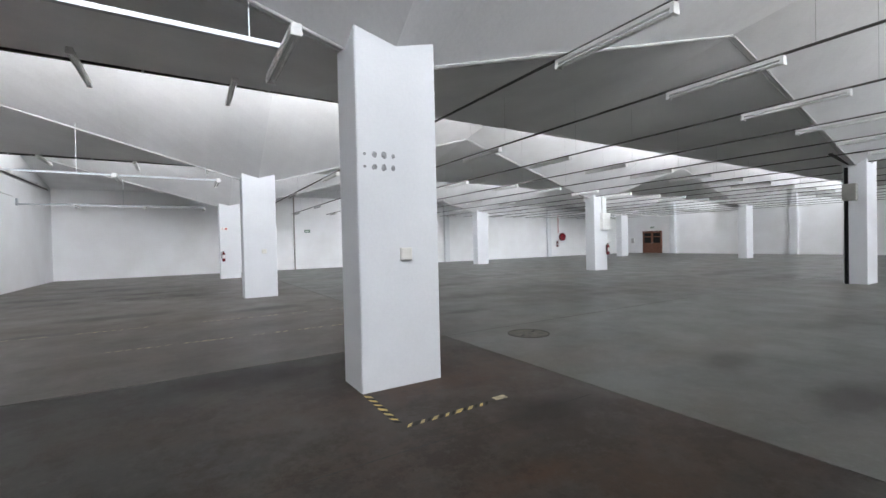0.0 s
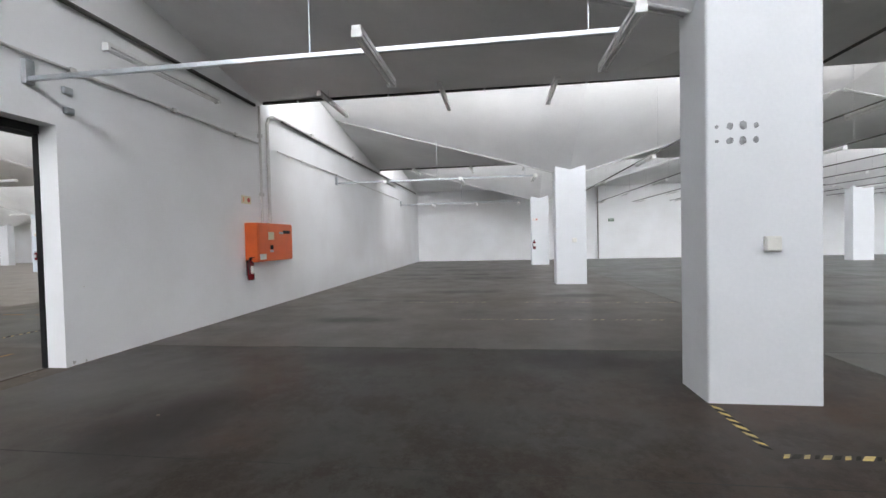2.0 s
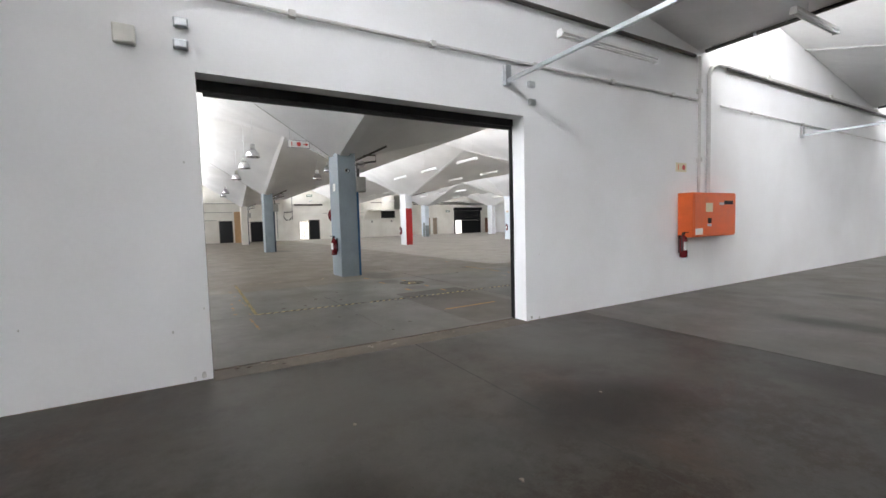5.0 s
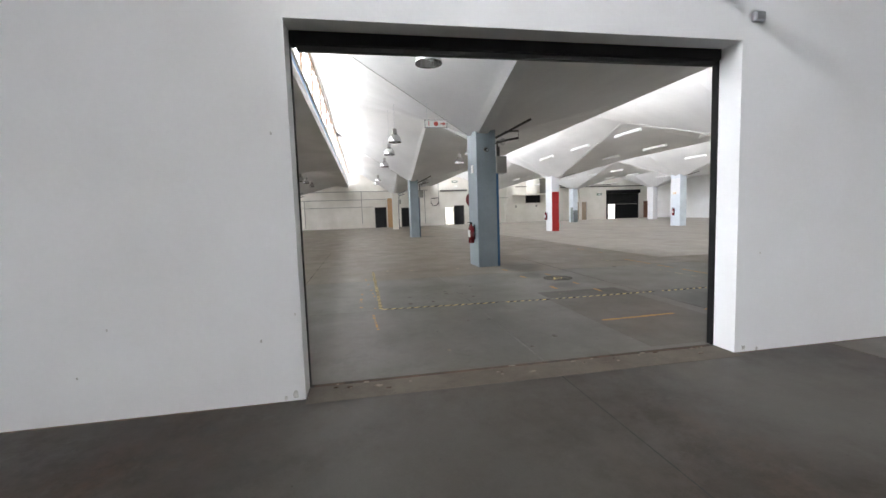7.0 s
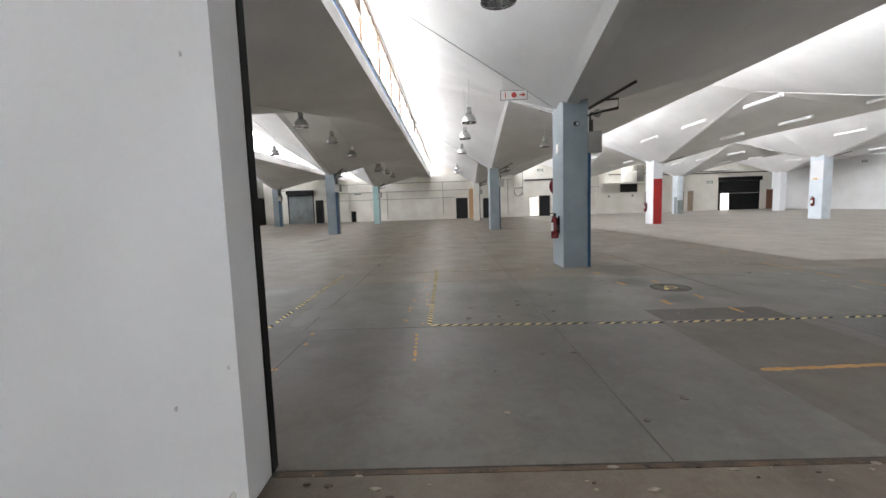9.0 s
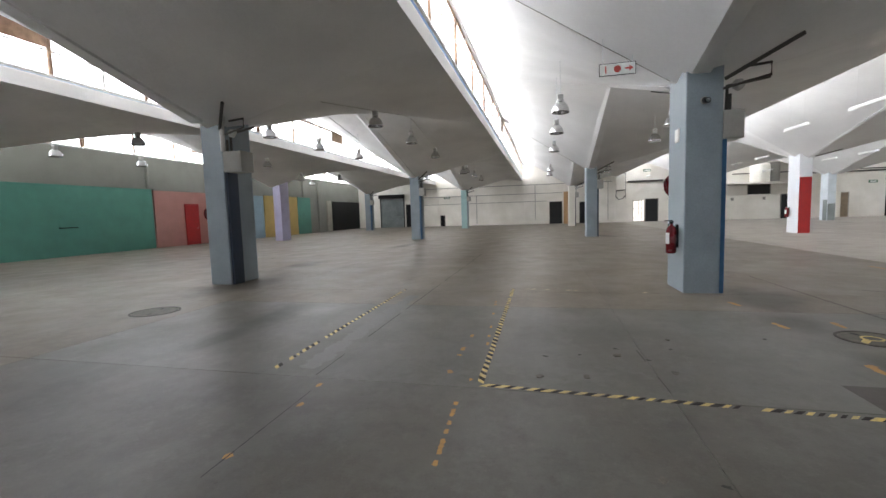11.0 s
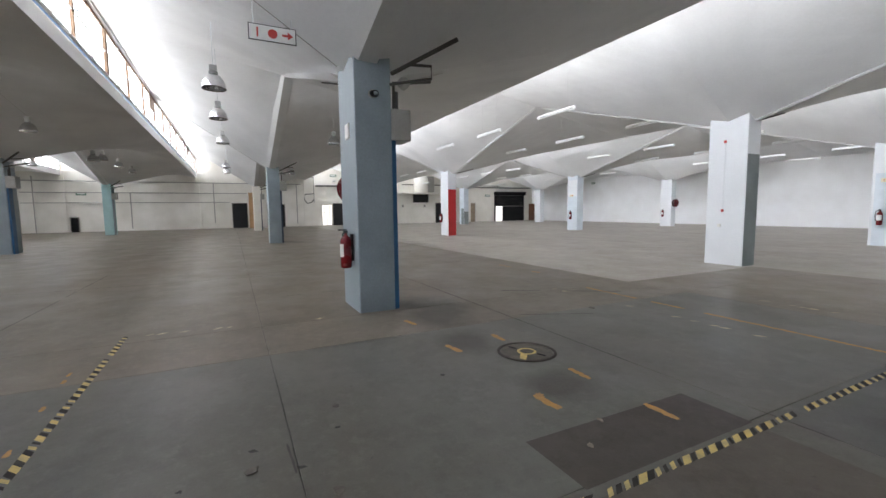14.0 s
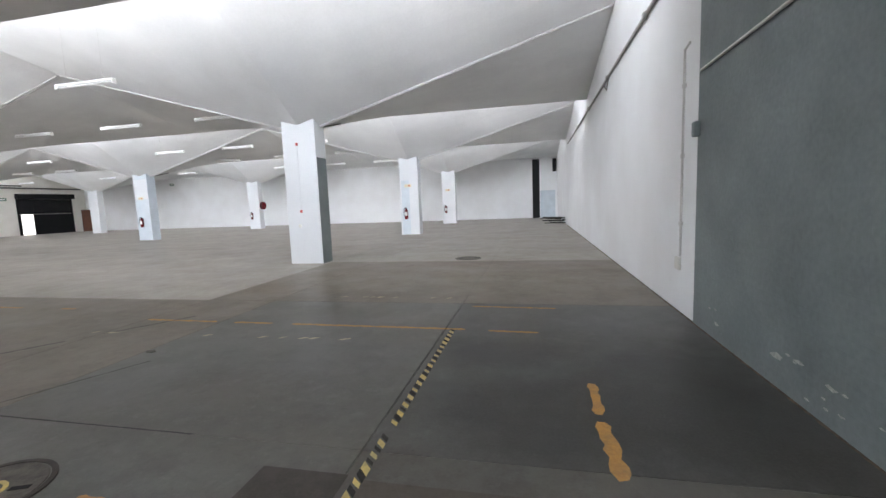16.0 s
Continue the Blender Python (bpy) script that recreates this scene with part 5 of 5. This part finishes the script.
roller_door(-16.6, -13.8, 3.75, "grey closed roller shutter door under a dark drum box", GREY_PAINT)
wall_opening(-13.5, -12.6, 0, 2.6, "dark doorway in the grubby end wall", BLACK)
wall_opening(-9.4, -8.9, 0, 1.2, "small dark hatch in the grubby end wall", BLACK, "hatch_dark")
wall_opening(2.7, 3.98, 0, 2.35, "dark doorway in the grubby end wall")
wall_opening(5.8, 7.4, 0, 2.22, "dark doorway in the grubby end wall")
tagged(part("board", box(HALL_W + 0.9, HALL_W + 0.98, 4.12, 4.72, 0, 3.35, 0.006), TAN), "tall tan board standing near the end wall", "board")
glz = thing("glazed_door", "bright glazed door with steel bars in the end wall", "door", pose(HALL_W, 11.63, 0, 0, 0, EAST), kind="structure")
part("daylight", box(-0.55, 0.48, -0.012, -0.004, 0.05, 2.15), DAYLIGHT, glz, "bright daylight outside")
for k in range(5):
    part("bar", box(-0.56 + 0.26 * k - 0.05, -0.56 + 0.26 * k + 0.05, -0.05, -0.013, 0, 2.2, 0.004), GREY_DOOR, glz)
for z in (0.05, 0.45, 0.9, 1.35, 1.8, 2.15):
    part("rail", box(-0.56, 0.5, -0.045, -0.014, z - 0.03, z + 0.035, 0.004), GREY_DOOR, glz)
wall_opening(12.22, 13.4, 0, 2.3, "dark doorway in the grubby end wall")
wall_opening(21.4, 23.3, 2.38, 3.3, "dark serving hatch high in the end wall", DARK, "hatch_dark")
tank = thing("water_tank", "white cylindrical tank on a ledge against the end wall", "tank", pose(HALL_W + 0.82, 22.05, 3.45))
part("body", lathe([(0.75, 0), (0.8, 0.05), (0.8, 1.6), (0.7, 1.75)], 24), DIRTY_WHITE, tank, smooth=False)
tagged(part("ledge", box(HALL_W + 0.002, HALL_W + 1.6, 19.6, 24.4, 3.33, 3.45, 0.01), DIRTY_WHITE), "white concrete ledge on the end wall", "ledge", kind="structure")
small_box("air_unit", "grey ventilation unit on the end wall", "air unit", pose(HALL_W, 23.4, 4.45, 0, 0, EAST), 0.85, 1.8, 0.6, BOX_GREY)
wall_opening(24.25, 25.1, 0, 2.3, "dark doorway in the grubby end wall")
panel_door("door_grey", "pair of weathered grey doors in the end wall", pose(HALL_W + 0.01, 29.0, 0, 0, 0, EAST), 1.25, 2.25, GREY_DOOR, 2, False, DOOR_TAN)
roller_door(32.6, 37.0, 3.65, "dark roller door with a bright open wicket door", BLACK, (-2.05, -1.1, 1.85))
panel_door("door_brown", "brown timber door in a white frame", pose(HALL_W + 0.55, 38.0, 0, 0, 0, EAST), 0.8, 2.1, BROWN_WOOD, 1, False)
for z, y0, y1, r, m in ((2.45, -12.4, 2.5, 0.03, BOX_GREY), (3.3, -12.4, 4.0, 0.035, BOX_GREY), (4.25, -12.4, 9.0, 0.04, BOX_GREY), (4.12, 10.5, 13.8, 0.09, DARK_PIPE), (5.0, 7.9, 10.3, 0.04, DARK_PIPE),
                       (4.4, 20, 33.0, 0.05, DARK_PIPE), (3.1, 13.8, 19.0, 0.03, BOX_GREY), (4.2, 26.0, 38.0, 0.06, DARK_PIPE)):
    conduit([(HALL_W + 0.15, y0, z), (HALL_W + 0.15, y1, z)], r, m, "grey service pipe along the end wall", group="end wall pipes")
for y, z0, z1 in ((-11.6, 0, 4.6), (-5.2, 0.2, 3.3), (1.2, 0.5, 4.2), (10.3, 2.4, 5.02), (8.6, 0.3, 4.2)):
    conduit([(HALL_W + 0.16, y, z0), (HALL_W + 0.16, y, z1)], 0.04, BOX_GREY, "grey upright service pipe on the end wall", group="end wall pipes")
loop = [(HALL_W + 0.17, y, z) for y, z in ((10.3, 3.3), (9.4, 3.25), (9.35, 2.7), (9.6, 2.35), (10.0, 2.4), (10.3, 2.75))]
conduit(loop, 0.045, DARK_PIPE, "looped valve pipework on the end wall", group="end wall pipes")
tagged(part("wall_plinth", box(HALL_W + 0.002, HALL_W + 0.25, 18.65, 24.05, 0, 2.3, 0.012), DIRTY_WHITE), "low white painted block along the end wall", "plinth", kind="structure")
for y in (20.0, 22.7):
    small_box("socket_box", "small grey switch box on the end wall", "switch", pose(HALL_W + 0.25, y, 1.98, 0, 0, EAST), 0.22, 0.28, 0.1, BOX_GREY)
for y, z in ((12.35, 5.2), (31.5, 3.2), (20.8, 2.0), (-8.6, 3.2)):
    wall_sign("exit_sign", "small green exit sign on the end wall", pose(HALL_W + 0.01, y, z, 0, 0, EAST), 0.7, 0.25, GREEN_SIGN, (("strip", 0, 0, 0.25, PAPER),))

# ---- hall: north wall ----
dk = thing("door_north", "tall dark doorway strip with a pale blue door in the back wall", "door", pose(0, HALL_N, 0), kind="structure")
# the DARK panels are sheets painting unlit depth on the solid wall
part("panel", box(-7.75, -7.2, -0.03, -0.002, 0, 4.6), DARK, dk)
part("panel", box(-7.15, -6.0, -0.04, -0.002, 0, 2.15, 0.005), PALE_BLUE, dk)
part("panel", box(-6.2, -5.9, -0.03, -0.002, 3.6, 4.6), DARK, dk)
heap = thing("scrap_heap", "low heap of dark scrap boards on the floor by the wall", "scrap")
for k in range(9):
    part("board", box(-0.5 - 0.3 * random.random(), 0.5 + 0.3 * random.random(), -0.08, 0.08, 0.0, 0.04, 0.005), BLACK, heap,
         at=pose(-6.6 + 0.4 * random.random(), 29.6 + 1.2 * random.random(), 0.045 * k, 0, 0, -40 + 60 * random.random()))
wall_sign("exit_sign", "small green exit sign on the white back wall", pose(-41.7, HALL_N - 0.01, 4.2), 0.5, 0.2, GREEN_SIGN, (("strip", 0, 0, 0.18, PAPER),))

# ---- small debris on the hall floor ----
for x, y, w in ((-8.95, 1.95, 0.05), (-9.0, 2.35, 0.05), (-9.6, 2.7, 0.06), (-9.2, 3.1, 0.05), (-10.2, 3.3, 0.04), (-7.6, 2.6, 0.04), (-9.1, 4.9, 0.03), (-8.9, 4.6, 0.03), (-11.6, 7.4, 0.06), (-6.6, 3.4, 0.05),
                (-6.45, 2.1, 0.03), (-6.3, 3.0, 0.04), (-3.2, 3.6, 0.02), (-2.6, 2.2, 0.02), (-3.8, 1.6, 0.02)):
    n = 8
    bm = prism([(w * (0.5 + 0.6 * random.random()) * math.cos(2 * math.pi * e / n), w * (0.3 + 0.5 * random.random()) * math.sin(2 * math.pi * e / n)) for e in range(n)], "z", 0.0, 0.004 + 0.004 * random.random())
    tagged(part("floor_debris", bm, IRON if w > 0.035 else CRUMB, at=pose(x, y, 0.0005)), "small flat scrap lying on the concrete floor", "debris", "floor debris")

# ---- roof: cast ribs along the folds, cables to the lamps ----
for i, j in ((-1, 0), (-2, 0), (-3, 0), (-1, -1), (-2, -1), (-3, -1)):
    cx, cy = col_x(i), col_y(j)
    for e in (-1, 1):
        bm = bmesh.new()
        rings = []
        for x in (0.47, 2.5, 5.0, HALF_X - 0.02):
            z = shell_z(x, 0)
            rings.append([bm.verts.new((cx + e * x, cy + y, z + dz)) for y, dz in ((-0.30, 0.09), (-0.14, -0.02), (0.13, -0.03), (0.16, 0.05))])
        for u, v in zip(rings, rings[1:]):
            for k in range(4):
                bm.faces.new([u[k], u[(k + 1) % 4], v[(k + 1) % 4], v[k]])
        bm.faces.new(rings[0])
        bm.faces.new(rings[-1])
        tagged(part("ceiling_rib", bm, SHELL), "white-painted cast rib along the fold of the roof", "rib", "roof ribs", "structure")
for i, j in ((-1, 0), (-2, 0), (-1, -1), (-2, -1)):
    cx, cy = col_x(i), col_y(j)
    pts = [(cx - 0.02, cy - d, shell_z(0.02, -d) - 0.012) for d in (0.3, 1.5, 3.0, 4.2)]
    tagged(part("roof_cable", tube(pts, 0.008, 5), BOX_GREY), "thin grey cable clipped under the roof shell", "cable", "roof cables")
for y, x0, x1, z in ((6.4, -14.5, -22.0, 4.1), (-3.0, -14.4, -25.2, 4.45), (-7.0, -14.4, -25.5, 4.45)):
    n = 12
    pts = [(x0 + (x1 - x0) * k / n, y, roof_over(x0 + (x1 - x0) * k / n, y) - 0.012) for k in range(n + 1)]
    tagged(part("roof_cable", tube(pts, 0.010, 5), PIPE), "thin white conduit under the roof feeding the lamps", "conduit", "lamp conduits")

# dirt along the foot of the partition, both sides, and small nicks in its plaster
FOOT_DIRT = material("dirt_along_wall", (0.17, 0.12, 0.085), 0.85, vary=0.3, scale=9, tint=(0.07, 0.05, 0.04))
for x, y0, y1 in ((-5.545, -4.0, 0.72), (-5.545, 4.88, 27.0), (-5.862, 5.0, 30.0)):
    worn_line((x, y0), (x, y1), 0.028, 0.12, FOOT_DIRT, 0.3, "brown line of dirt along the foot of the wall", "dirt")
NICK = material("nick_in_plaster", (0.64, 0.63, 0.60), 0.8, vary=0.15, scale=30)
for y, z, r0 in ((0.575, 2.15, 0.010), (0.40, 0.52, 0.013), (0.67, 0.72, 0.010), (-0.68, 0.70, 0.011), (5.11, 0.99, 0.010), (-0.91, 0.35, 0.010), (0.64, 0.05, 0.03), (0.56, 0.03, 0.022), (4.94, 0.04, 0.028), (5.1, 0.02, 0.02)):
    r0 *= 0.75
    ring = [(r0 * (0.5 + 0.8 * random.random()) * math.cos(2 * math.pi * e / 8), 1.6 * r0 * (0.5 + 0.8 * random.random()) * math.sin(2 * math.pi * e / 8)) for e in range(8)]
    tagged(part("paint_chip", prism(ring, "z", 0.0, 0.0012), NICK, at=pose(ROOM_W + 0.0002, y, z, 90, 0, EAST)), "small grey nick in the white plaster", "paint chip", "paint chips", "structure")

# chipped paint along the foot of the partition, hall side and room side
CHIP = material("chipped_paint_filler", (0.52, 0.51, 0.48), 0.8, vary=0.15, scale=30)
for k in range(16):
    n, r0 = 9, 0.006 + 0.022 * random.random() ** 2
    y, z = (6.2 + 0.9 * random.random() if k % 2 else 5.4 + 3.2 * random.random()), 0.05 + 0.28 * random.random()
    ring = [(r0 * 3.4 * (0.5 + 0.8 * random.random()) * math.cos(2 * math.pi * e / n), r0 * (0.5 + 0.8 * random.random()) * math.sin(2 * math.pi * e / n)) for e in range(n)]
    tagged(part("paint_chip", prism(ring, "z", 0.0, 0.0014), CHIP, at=pose(HALL_E - 0.0133, y, z, 90, 0, WEST)), "pale chip in the grey wall paint", "paint chip", "paint chips", "structure")
